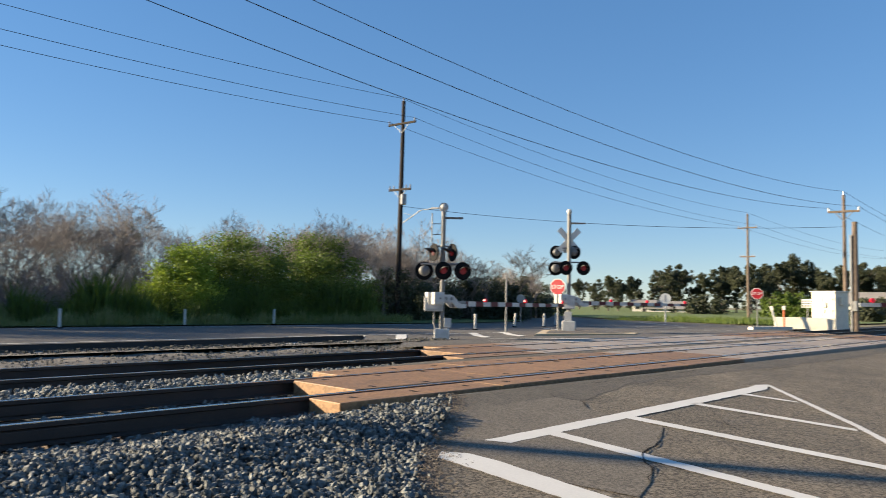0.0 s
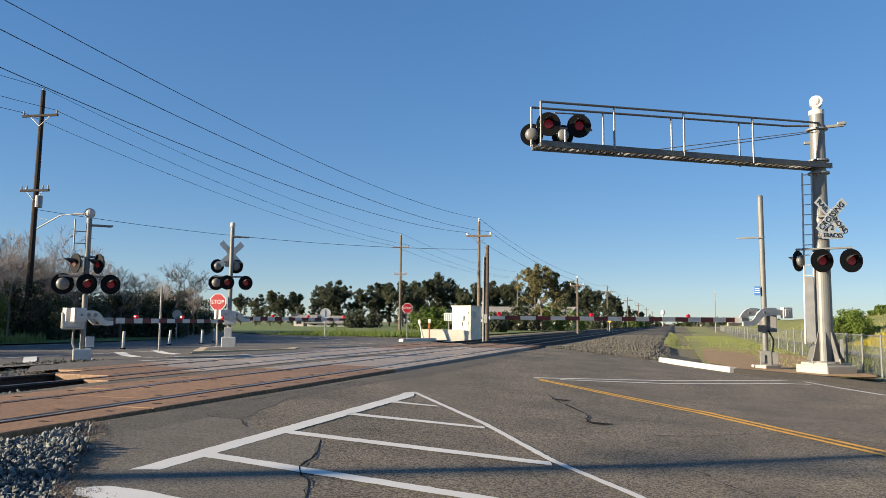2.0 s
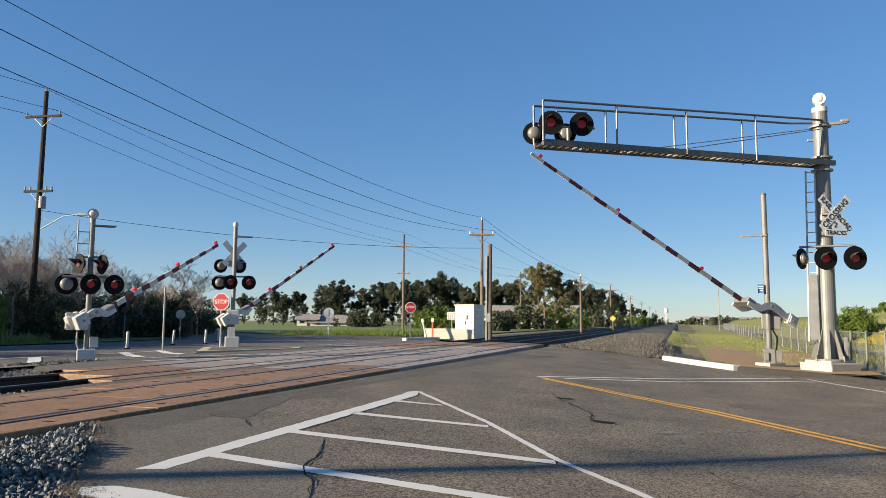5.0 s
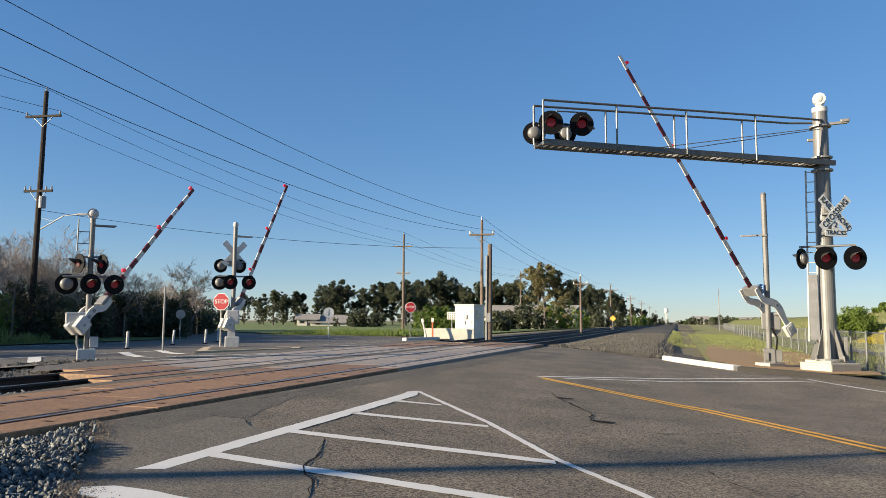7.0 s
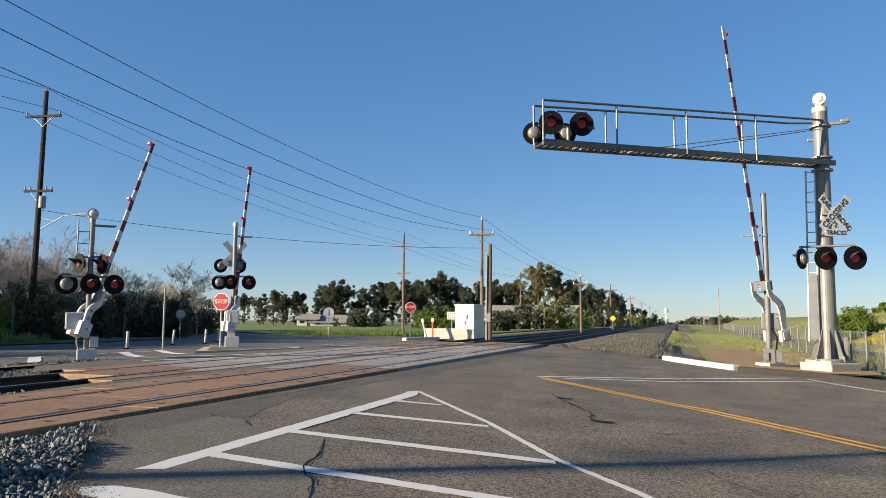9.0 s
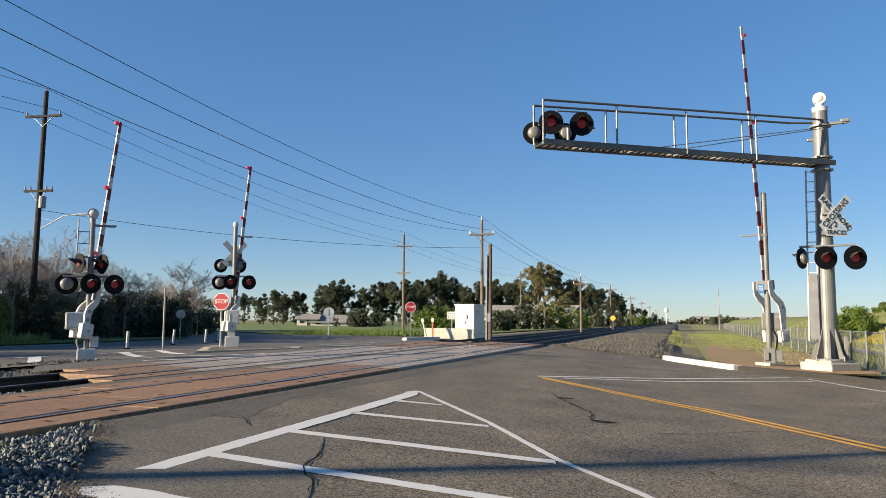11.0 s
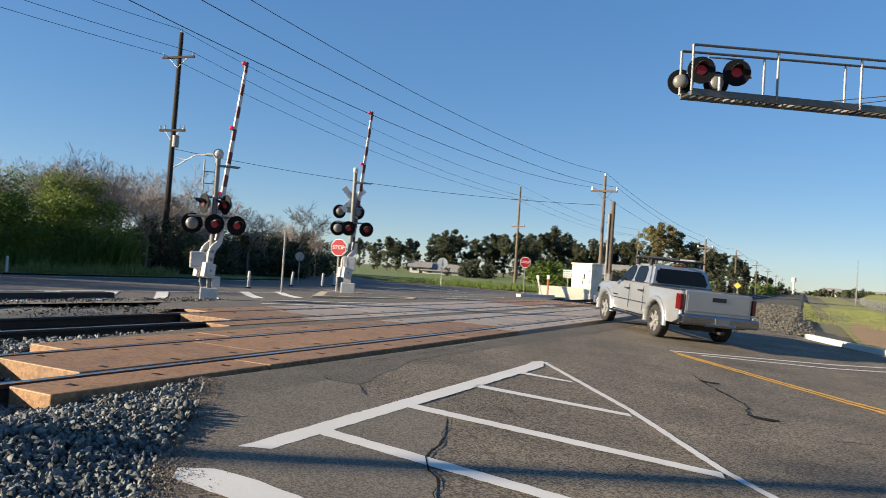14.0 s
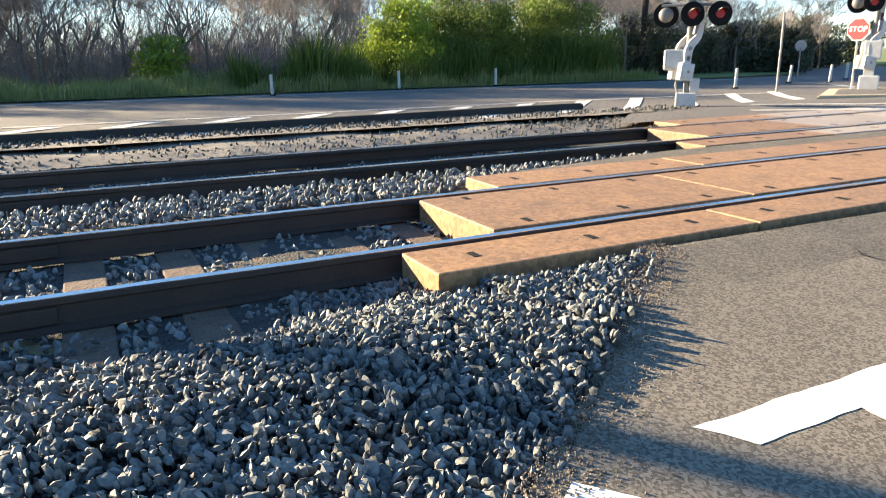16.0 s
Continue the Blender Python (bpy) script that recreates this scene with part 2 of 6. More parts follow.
def box(bm, x0, x1, y0, y1, z0, z1, bevel=0.0, rot=None):
    r = bmesh.ops.create_cube(bm, size=1)
    vs = r["verts"]
    for v in vs:
        v.co = Vector(((v.co.x + 0.5) * (x1 - x0) + x0, (v.co.y + 0.5) * (y1 - y0) + y0, (v.co.z + 0.5) * (z1 - z0) + z0))
    if bevel:
        es = list({e for v in vs for e in v.link_edges})
        r = bmesh.ops.bevel(bm, geom=es, offset=bevel, segments=2, profile=0.6, affect="EDGES")
        vs = list({v for fc in r["faces"] for v in fc.verts} | {v for v in vs if v.is_valid})
    if rot is not None:
        bmesh.ops.transform(bm, matrix=rot, verts=vs)
    return vs


def tube(bm, a, b, r0, r1=None, seg=10, caps=True):
    a, b = Vector(a), Vector(b)
    r1 = r0 if r1 is None else r1
    d = b - a
    q = d.to_track_quat("Z", "Y").to_matrix().to_4x4()
    r = bmesh.ops.create_cone(bm, cap_ends=caps, segments=seg, radius1=r0, radius2=r1, depth=d.length, matrix=Matrix.Translation((a + b) / 2) @ q)
    return r["verts"]


def ball(bm, c, r, u=10, v=7, squash=(1, 1, 1)):
    return bmesh.ops.create_uvsphere(bm, u_segments=u, v_segments=v, radius=r, matrix=Matrix.Translation(c) @ Matrix.Diagonal((*squash, 1)))["verts"]


def boxes(name, material, dims, parent=None, label="", bevel=0.01):
    bm = bmesh.new()
    for d in dims:
        box(bm, *d, bevel=bevel)
    return part(name, bm, material, parent, label)


def tubes(name, material, segs, parent=None, label="", seg=10):
    bm = bmesh.new()
    for s in segs:
        tube(bm, *s, seg=seg)
    return part(name, bm, material, parent, label, smooth=False)


def empty(name, m, label, category, group="", kind=""):
    ob = new(name)
    ob.empty_display_size = 0.2
    ob.matrix_basis = m
    return tagged(ob, label, category, group, kind)


def words(text, size, m, material, parent, depth=0.004):
    cu = bpy.data.curves.new("lettering", "FONT")
    cu.body, cu.size, cu.align_x, cu.align_y, cu.extrude = text, size, "CENTER", "CENTER", depth
    cu.materials.append(M[material])
    ob = new("lettering", cu)
    ob.parent = parent
    ob.matrix_basis = m
    return ob


# ---- the lie of the land: a crown at the tracks, falling to both sides ----
KX = [-16, -12.6, -5.7, -3.5, 0, 3.5]
KZ = [0.25, 0.37, 0.37, 0.23, 0.02, -0.10]
BX = [-16, -13.2, -12.4, -11.6, -5.5, -4.6, -3.4, 0, 3.5]
BZ = [0.20, 0.28, 0.26, 0.17, 0.17, 0.24, 0.17, -0.04, -0.16]


def lie(x):
    return float(np.interp(x, KX, KZ))


def bed(x):
    return float(np.interp(x, BX, BZ))


def sheet(name, poly, dz, material, label="", category="", kind="structure", height=lie, knots=KX, parent=None, thick=0.0, cell=0.0, rough=0.0):
    bm = bmesh.new()
    bm.faces.new([bm.verts.new((x, y, 0)) for x, y in poly])
    cuts = [((k, 0, 0), (1, 0, 0)) for k in knots]
    if cell:
        xs, ys = [p[0] for p in poly], [p[1] for p in poly]
        cuts += [((x, 0, 0), (1, 0, 0)) for x in np.arange(min(xs) + cell, max(xs), cell)]
        cuts += [((0, y, 0), (0, 1, 0)) for y in np.arange(min(ys) + cell, max(ys), cell)]
    for co, no in cuts:
        bmesh.ops.bisect_plane(bm, geom=bm.verts[:] + bm.edges[:] + bm.faces[:], plane_co=co, plane_no=no, dist=1e-5)
    for v in bm.verts:
        v.co.z = height(v.co.x) + dz
        if rough:
            v.co.z += rough * noise.noise(v.co * 0.9)
    bmesh.ops.recalc_face_normals(bm, faces=bm.faces[:])
    if bm.faces[:] and sum(fc.normal.z for fc in bm.faces) < 0:
        bmesh.ops.reverse_faces(bm, faces=bm.faces[:])
    ob = part(name, bm, material, parent)
    return tagged(ob, label, category, "", kind) if not parent else ob


def stripe(points, width):
    """A polygon of that width along a line of points."""
    left, right = [], []
    for i, p in enumerate(points):
        a, b = Vector(points[max(0, i - 1)]), Vector(points[min(len(points) - 1, i + 1)])
        d = (b - a).normalized()
        n = Vector((-d.y, d.x)) * width / 2
        left.append(tuple(Vector(p) + n))
        right.append(tuple(Vector(p) - n))
    return left + right[::-1]


def ragged(poly, step=0.07, rough=0.007):
    """The polygon with finely broken, uneven edges."""
    out = []
    for (x0, y0), (x1, y1) in zip(poly, poly[1:] + poly[:1]):
        n = max(1, int(math.hypot(x1 - x0, y1 - y0) / step))
        for j in range(n):
            out.append((x0 + (x1 - x0) * j / n + random.uniform(-rough, rough), y0 + (y1 - y0) * j / n + random.uniform(-rough, rough)))
    return out


# ---- ground, roads ----
R = 2400
sheet("ground", [(-R, -R), (R, -R), (R, R), (-R, R)], 0, "ground", "dry grassy ground reaching to the horizon", "ground", height=bed, knots=BX)
sheet("road_main", [(-3.72, 3.72), (-4.9, 5.2), (-5.42, 5.75), (-5.34, 10), (-5.2, 20), (-5.02, 30.2), (-2.1, 29.1), (-0.4, 26.6), (1.55, 22.6), (3.5, 21.3), (4.5, 19.1), (9.5, 9), (28, -18), (75, -80), (60, -90), (3, -4)],
      0.0, "asphalt", "cracked sunlit asphalt road crossing the railway", "road")
sheet("road_between_tracks", [(-8.62, 9.0), (-8.2, 6.3), (-8.2, 34), (-8.62, 34)], 0.0, "newer", "dark asphalt strip between the two tracks", "road")
sheet("road_far_side", [(-11.45, 10.6), (-13.2, 12.4), (-13.6, 8), (-14.2, -90), (-27.2, -90), (-26.8, 10), (-26.3, 29), (-27.5, 36), (-80, 78), (-76, 86), (-30, 50), (-20, 47), (-12.4, 42), (-11.45, 34)],
      0.004, "far_asphalt", "worn grey asphalt road beside the railway", "road")
sheet("road_patch", ragged([(-5.4, 5.8), (-4.6, 5.2), (-4.3, 6.3), (-4.55, 7.2), (-4.95, 8.9), (-4.85, 11), (-4.6, 18), (-4.7, 23), (-5.12, 24), (-5.3, 10)], 0.25, 0.03), 0.0022, "newer", "newer dark asphalt strip along the crossing", "road")
sheet("road_patch", ragged([(-3.7, 3.8), (-2.3, 4.2), (-2.41, 4.55), (-2.59, 4.92), (-2.76, 5.08), (-2.90, 5.39), (-2.95, 5.70), (-3.26, 6.43), (-4.16, 6.56), (-4.46, 6.89), (-4.78, 6.82), (-4.75, 5.1)], 0.2, 0.012), 0.0048, "patch", "smooth worn asphalt patch beside the ballast", "road")
sheet("field", [(-31, 52), (-26, 52), (-19, 50), (-15.5, 60), (-14.5, 400), (-420, 400), (-85, 88)], 0.05, "field", "green grassy field beyond the road", "field")
sheet("verge", [(-26.9, -90), (-26.6, 10), (-26.1, 29), (-27.3, 36), (-60, 62), (-90, 30), (-90, -90)], 0.06, "field", "weedy green verge below the thicket", "verge")

MARKS = [
    ("white_line", [(-3.83, 4.5), (-3.66, 4.62), (-3.72, 10.35), (-3.90, 10.85), (-3.98, 10.6), (-3.93, 10.2)]),
    ("white_line", stripe([(-3.86, 10.76), (-2.17, 8.50), (-1.09, 6.80), (-0.24, 5.80), (1.6, 3.3), (4.2, -0.2)], 0.085)),
    ("white_line", [(-3.74, 9.56), (-3.72, 9.40), (-3.05, 9.50), (-3.12, 9.58)]),
    ("white_line", [(-3.75, 8.17), (-3.74, 8.00), (-2.06, 8.15), (-2.12, 8.28)]),
    ("white_line", [(-3.72, 6.66), (-3.72, 6.48), (-1.06, 6.58), (-1.10, 6.74)]),
    ("white_line", [(-3.70, 5.33), (-3.69, 5.16), (-1.19, 5.06), (0.2, 5.0), (0.1, 5.16), (-1.19, 5.22)]),
    ("white_line", [(-3.76, 3.93), (-3.66, 3.80), (-1.2, 3.72), (1.4, 3.55), (1.3, 3.72), (-1.2, 3.94), (-3.3, 4.10), (-3.62, 4.08)]),
    ("white_line", stripe([(-2.85, 15.33), (-0.3, 17.7), (2.72, 20.62)], 0.13)),
    ("white_line", stripe([(-2.3, 15.45), (-0.2, 16.95), (2.55, 19.35), (3.1, 19.6)], 0.12)),
    ("white_line", stripe([(3.1, 20.5), (4.1, 17.5), (7.6, 10)], 0.10)),
    ("yellow_line", stripe([(-2.75, 15.2), (0.42, 11.98), (2.22, 9.36), (6.5, 2.5)], 0.095)),
    ("yellow_line", stripe([(-2.65, 14.92), (0.30, 11.83), (2.06, 9.22), (6.3, 2.3)], 0.095)),
]
for k, (m, poly) in enumerate(MARKS):
    sheet("road_marking", ragged(poly), 0.0070 + 0.0004 * (k % 3), m, ("worn white" if m == "white_line" else "worn yellow") + " painted line on the asphalt", "road marking")
sheet("gravel_strip", ragged([(-13.2, -80), (-13.0, 12.8), (-14.4, 14.6), (-15.0, 13.0), (-14.9, 10.2), (-14.5, 7.2), (-14.35, 2), (-14.35, -80)], 0.5, 0.06), 0.016, "gravel", "dusty gravel strip below the asphalt berm", "gravel")
sheet("road_marking", stripe([(-18.2, -60), (-18.0, 14), (-17.3, 21.2)], 0.12), 0.014, "white_line", "worn white hatching border on the far road", "road marking")
sheet("road_marking", stripe([(-25.9, -60), (-25.6, 10), (-25.2, 29)], 0.12), 0.014, "white_line", "worn white edge line on the far road", "road marking")
for k in range(26):
    y = 18.6 - 1.75 * k
    sheet("road_marking", [(-14.1, y), (-14.1, y - 0.42), (-17.6, y + 2.85), (-17.6, y + 3.3)], 0.018, "white_line", "worn white diagonal hatching bar on the far road", "road marking")
for a, b in (((-21, 34), (-17, 37)), ((-19.5, 32), (-14.5, 35)), ((-18.5, 39), (-24, 44)), ((-14.5, 28), (-12.5, 31)), ((-13, 24), (-11.8, 27)), ((-19.5, 27), (-17, 25.5))):
    sheet("road_marking", stripe([a, b], 0.16), 0.014, "white_line", "worn white painted line on the far road", "road marking")

sheet("road_marking", ragged(stripe([(-13.27, 15.75), (-12.82, 16.22), (-11.91, 17.43), (-11.46, 18.73)], 0.14)), 0.014, "white_line", "worn white painted line before the traffic island", "road marking")
sheet("road_marking", ragged(stripe([(-12.08, 14.34), (-11.70, 15.02), (-10.93, 16.50)], 0.14)), 0.014, "white_line", "worn white painted line before the traffic island", "road marking")


def crack(points, width):
    pts = []
    for a, b in zip(points, points[1:]):
        n = max(3, int((Vector(b) - Vector(a)).length / 0.12))
        for j in range(n):
            p = Vector(a).lerp(Vector(b), j / n)
            pts.append(p + Vector((random.gauss(0, 0.010), random.gauss(0, 0.010))))
    pts.append(Vector(points[-1]))
    bm = bmesh.new()
    last = None
    for i, p in enumerate(pts):
        d = (pts[min(len(pts) - 1, i + 1)] - pts[max(0, i - 1)]).normalized()
        w = 0.6 * width * random.choice((0.2, 0.35, 0.5, 0.65, 0.9)) * min(1, 0.2 + 0.4 * i, 0.2 + 0.4 * (len(pts) - 1 - i))
        n = Vector((-d.y, d.x)) * w / 2
        pair_ = [bm.verts.new((q.x, q.y, lie(q.x) + 0.0092)) for q in (p + n, p - n)]
        if last:
            bm.faces.new((last[0], last[1], pair_[1], pair_[0]))
        last = pair_
    tagged(part("crack", bm, "crack"), "black irregular crack in the asphalt", "crack", "", "structure")


crack([(-3.26, 6.43), (-2.95, 5.70), (-2.90, 5.39), (-2.76, 5.08), (-2.59, 4.92), (-2.41, 4.55)], 0.042)
crack([(-5.04, 7.04), (-4.78, 6.82), (-4.46, 6.89), (-4.16, 6.56)], 0.035)
crack([(-2.05, 12.34), (-1.81, 11.59), (-1.44, 10.87), (-1.19, 10.37), (-1.07, 9.52)], 0.07)
crack([(-1.75, 9.20), (-1.50, 9.41), (-1.15, 10.01)], 0.035)
crack([(-1.34, 8.55), (-1.12, 8.89), (-0.96, 9.28)], 0.04)
crack([(-0.34, 9.01), (0.27, 9.36), (0.99, 10.03), (1.56, 10.12), (1.99, 10.13), (2.29, 9.92)], 0.045)
crack([(0.11, 7.18), (0.25, 6.98), (0.34, 6.74), (0.54, 6.42), (0.68, 6.34)], 0.035)
crack([(-1.73, 14.52), (-1.11, 14.98)], 0.05)
crack([(-1.73, 6.15), (-1.67, 6.42)], 0.03)
crack([(-5.17, 8.03), (-5.15, 8.82), (-5.12, 9.92), (-5.16, 11.42)], 0.03)
crack([(-0.54, 7.82), (-0.34, 7.67), (-0.11, 7.77)], 0.02)
crack([(-2.71, 6.91), (-3.05, 7.28), (-3.40, 7.81)], 0.02)
crack([(-4.6, 12.5), (-4.62, 17.9)], 0.025)
crack([(-0.6, 13.5), (0.6, 14.6)], 0.025)
for c, s in (((-0.95, 9.55), 0.14), ((-1.75, 11.75), 0.13)):
    sheet("tar_patch", [(c[0] + s * (1 + 0.4 * math.sin(3 * a)) * math.cos(a), c[1] + s * (1 + 0.5 * math.cos(2 * a)) * math.sin(a)) for a in np.linspace(0, 5.8, 12)], 0.0085, "crack", "black tar patch on the asphalt", "tar patch")

# ---- railway ----
RAILS = [-6.08, -7.46, -9.25, -10.66]
TOP = 0.385


def rail(track, x):
    prof = [(-0.065, 0), (0.065, 0), (0.065, 0.012), (0.012, 0.03), (0.010, 0.125), (0.036, 0.138), (0.036, 0.165), (0.028, 0.172), (-0.028, 0.172), (-0.036, 0.165), (-0.036, 0.138), (-0.010, 0.125), (-0.012, 0.03), (-0.065, 0.012)]
    bm = bmesh.new()
    rings = [[bm.verts.new((x + px, y, TOP - 0.172 + pz)) for px, pz in prof] for y in (-80, 900)]
    n = len(prof)
    for i in range(n):
        bm.faces.new((rings[0][i], rings[0][(i + 1) % n], rings[1][(i + 1) % n], rings[1][i]))
    bmesh.ops.recalc_face_normals(bm, faces=bm.faces[:])
    ob = part("rail", bm, "rail", track)
    bm = bmesh.new()
    box(bm, x - 0.030, x + 0.030, -80, 900, TOP - 0.001, TOP + 0.003)
    part("running_surface", bm, "railtop", ob, "shiny worn rail head")
    return ob


for pair in (RAILS[:2], RAILS[2:]):
    track = empty("railway_track", Matrix(), "steel railway track on dark ballast", "railway track", "railway tracks", "structure")
    for x in pair:
        rail(track, x)
    mid = sum(pair) / 2
    bm = bmesh.new()
    box(bm, -1.34, 1.34, -0.12, 0.12, -0.16, 0, bevel=0.012)
    first = part("sleeper", bm, "sleeper", track)
    places = [-13 + 0.56 * k for k in range(40)] + [31 + 0.56 * k for k in range(60)]
    first.location = (mid, places[0], TOP - 0.178)
    for y in places[1:]:
        s = new("sleeper", first.data)
        s.parent = track
        s.location = (mid + random.uniform(-0.04, 0.04), y, TOP - 0.178 + random.uniform(-0.012, 0.006))
        s.rotation_euler.z = random.uniform(-0.02, 0.02)
    for y in (-4.2, 2.1, 38):
        for x in pair:
            boxes("joint_bar", "rail", [(x + 0.012, x + 0.03, y - 0.45, y + 0.45, TOP - 0.14, TOP - 0.05)], track)

# crossing panels: an outer, a middle and an outer row on each track
crossing = empty("level_crossing", Matrix(), "orange-tan concrete level crossing panels worn by traffic", "level crossing", kind="structure")
ROWS = [(-5.50, -5.99, 4.36), (-6.20, -7.36, 5.12), (-7.56, -8.16, 5.98), (-8.66, -9.16, 9.6), (-9.37, -10.56, 10.4), (-10.76, -11.4, 11.3)]
for x1, x0, y0 in ROWS:
    y = y0
    length = 2.44
    bm = bmesh.new()
    box(bm, x0, x1, 0, length - 0.012, -0.20, 0, bevel=0.012)
    mesh = None
    while y < 31:
        if mesh is None:
            ob = part("panel", bm, "panel", crossing)
            mesh = ob.data
            worn = mesh.copy()
            worn.materials[0] = M["panel_worn"]
        else:
            ob = new("panel", worn if 13.5 < y - 0.55 * (x0 + 6) < 27.5 else mesh)
            ob.parent = crossing
        ob.location = (0, y, TOP - 0.004 + random.uniform(-0.003, 0.003))
        for fy in (0.35, 1.2, 2.05):
            for fx in ([0.5] if x1 - x0 < 0.8 else [0.12, 0.88]):
                cx = x0 + (x1 - x0) * fx
                boxes("lifting_slot", "gap", [(cx - 0.05, cx + 0.05, fy - 0.025, fy + 0.025, -0.003, 0.003)], ob, bevel=0)
        y += length
for x in RAILS:
    for s in (-1, 1):
        sheet("flangeway", [(x + s * 0.036, 5), (x + s * 0.10, 5), (x + s * 0.10, 31), (x + s * 0.036, 31)], 0, "gap", height=lambda x: TOP - 0.03, knots=[], parent=crossing)
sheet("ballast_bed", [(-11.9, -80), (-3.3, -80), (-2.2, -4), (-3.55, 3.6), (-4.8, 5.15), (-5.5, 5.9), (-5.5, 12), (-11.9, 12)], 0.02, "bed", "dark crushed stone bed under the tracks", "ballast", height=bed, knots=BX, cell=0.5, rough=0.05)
sheet("ballast_bed", [(-13.8, -80), (-11.9, -80), (-11.9, 11), (-12.6, 12.6), (-13.5, 8)], 0.03, "gravel", "dusty grey gravel strip between track and road", "gravel", height=bed, knots=BX, cell=0.6, rough=0.06)
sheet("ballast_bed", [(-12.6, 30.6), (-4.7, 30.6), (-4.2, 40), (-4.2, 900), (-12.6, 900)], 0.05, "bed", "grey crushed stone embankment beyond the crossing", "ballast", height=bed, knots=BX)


def shoulder(x, y):
    """The embankment's shoulder beyond the crossing, steep towards the ditch."""
    up = min(1.0, max(0.0, (y - 27.5) / 9))
    flat = lie(x) + 0.02
    top = float(np.interp(x, [-5.2, -4.4, -1.8, -0.8, 0.4, 1.4], [0.22, 0.27, 0.33, 0.26, -0.14, -0.18]))
    return flat + (top - flat) * up


bm = bmesh.new()
rows = []
ys = [27.0 + 0.7 * k for k in range(60)] + [70 + 12 * k for k in range(60)]
for y in ys:
    row = []
    for k in range(19):
        x = -5.2 + 6.6 * k / 18
        if y < 31.0:
            x = max(x, -0.5 - (y - 26.9) * 1.15) if k < 18 else x
        row.append(bm.verts.new((x, y, shoulder(x, y) + 0.05 * noise.noise((x * 1.4, y * 1.4, 5)) + 0.02 * noise.noise((x * 5, y * 5, 2)))))
    rows.append(row)
for p, q in zip(rows, rows[1:]):
    for k in range(18):
        bm.faces.new((p[k], p[k + 1], q[k + 1], q[k]))
tagged(part("ballast_shoulder", bm, "slope"), "dusty gravel embankment shoulder toned dark for shade, falling to a ditch", "ballast", "", "structure")


def stones(name, n, place, size, label, material="stone"):
    """Loose broken stones, each its own small rough solid."""
    base = bmesh.new()
    bmesh.ops.create_icosphere(base, subdivisions=1, radius=1)
    kinds = []
    bv = [v.co.copy() for v in base.verts]
    bf = [[v.index for v in fc.verts] for fc in base.faces]
    base.free()
    rng = np.random.default_rng(7 + n)
    for k in range(10):
        kinds.append(np.array([[*(c * (1 + rng.uniform(-0.38, 0.22)))] for c in bv]))
    verts, faces = [], []
    for i in range(n):
        x, y, z = place(rng)
        s = size * rng.uniform(0.55, 1.35)
        rot = np.array(Euler((rng.uniform(0, 6.3), rng.uniform(0, 6.3), rng.uniform(0, 6.3))).to_matrix())
        flat = np.array([1.4, 0.88, 0.52])
        pts = (kinds[i % 10] * flat * s) @ rot.T + np.array([x, y, z + s * 0.3])
        o = len(verts)
        verts += pts.tolist()
        faces += [[o + j for j in fc] for fc in bf]
    me = bpy.data.meshes.new(name)
    me.from_pydata(verts, [], faces)
    me.materials.append(M[material])
    return tagged(new(name, me), label, "ballast stones", "", "stuff")


def near_heap(rng):
    while True:
        x, y = rng.uniform(-5.95, -2.4), rng.uniform(-1.5, 5.9)
        edge = -3.7 - (y - 3.7) * 0.86 if y > 3.7 else -3.7 + (3.7 - y) * 0.9
        if x > edge + rng.normal(0.02, 0.07) or (x < -5.48 and y > 4.4) or (x < -5.34 and y < 3.6 and rng.random() < 0.96):
            continue
        hump = 0.085 * math.exp(-((x + 4.9) ** 2) / 0.4) + 0.04 * noise.noise((x * 1.5, y * 1.5, 0))
        if y > 4.6:
            hump += 0.06 * math.exp(-((x + 5.3) / 0.25) ** 2)
        return x, y, bed(x) + 0.02 + hump + rng.uniform(-0.02, 0.03)


def crib(rng):
    while True:
        x, y = rng.uniform(-11.7, -5.6), rng.uniform(-9, 9)
        if any(abs(x - r) < 0.07 for r in RAILS) or (x > -8.3 and y > 4.4 + max(0, (-5.5 - x) * 0.55)):
            continue
        if rng.random() < 0.93 and not -9.0 < x < -8.1 and abs(((y + 13) / 0.56 + 0.5) % 1 - 0.5) < 0.24:
            continue
        lift = 0.10 if -9.05 < x < -8.0 else 0.0
        return x, y, bed(x) + lift + rng.uniform(0.0, 0.03)


def far_shoulder(rng):
    x, y = rng.uniform(-14.3, -10.9), rng.uniform(-6, 14.5)
    if x > -11.4 and y > 10.2:
        x -= 1.5
    return x, y, max(bed(x), lie(x) if x < -13.1 else 0) + 0.02 + rng.uniform(-0.01, 0.03)


def beyond(rng):
    while True:
        x, y = rng.uniform(-5.2, -0.2), 27 + 40 * rng.random() ** 2.6
        if y < 30.3 - (x + 5.2) * 0.75 + rng.normal(0.1, 0.25) or (x > -0.9 and rng.random() < 0.75):
            continue
        return x, y, shoulder(x, y) + rng.uniform(-0.03, 0.04)


stones("ballast_stones", 38000, near_heap, 0.0215, "loose blue-grey broken ballast stones beside the panels")
def edge_grit(rng):
    y = rng.uniform(0.5, 5.9)
    edge = -3.7 - (y - 3.7) * 0.86 if y > 3.7 else -3.7 + (3.7 - y) * 0.9
    x = edge + 0.17 * abs(rng.normal()) - 0.05
    return x, y, lie(x) + 0.006


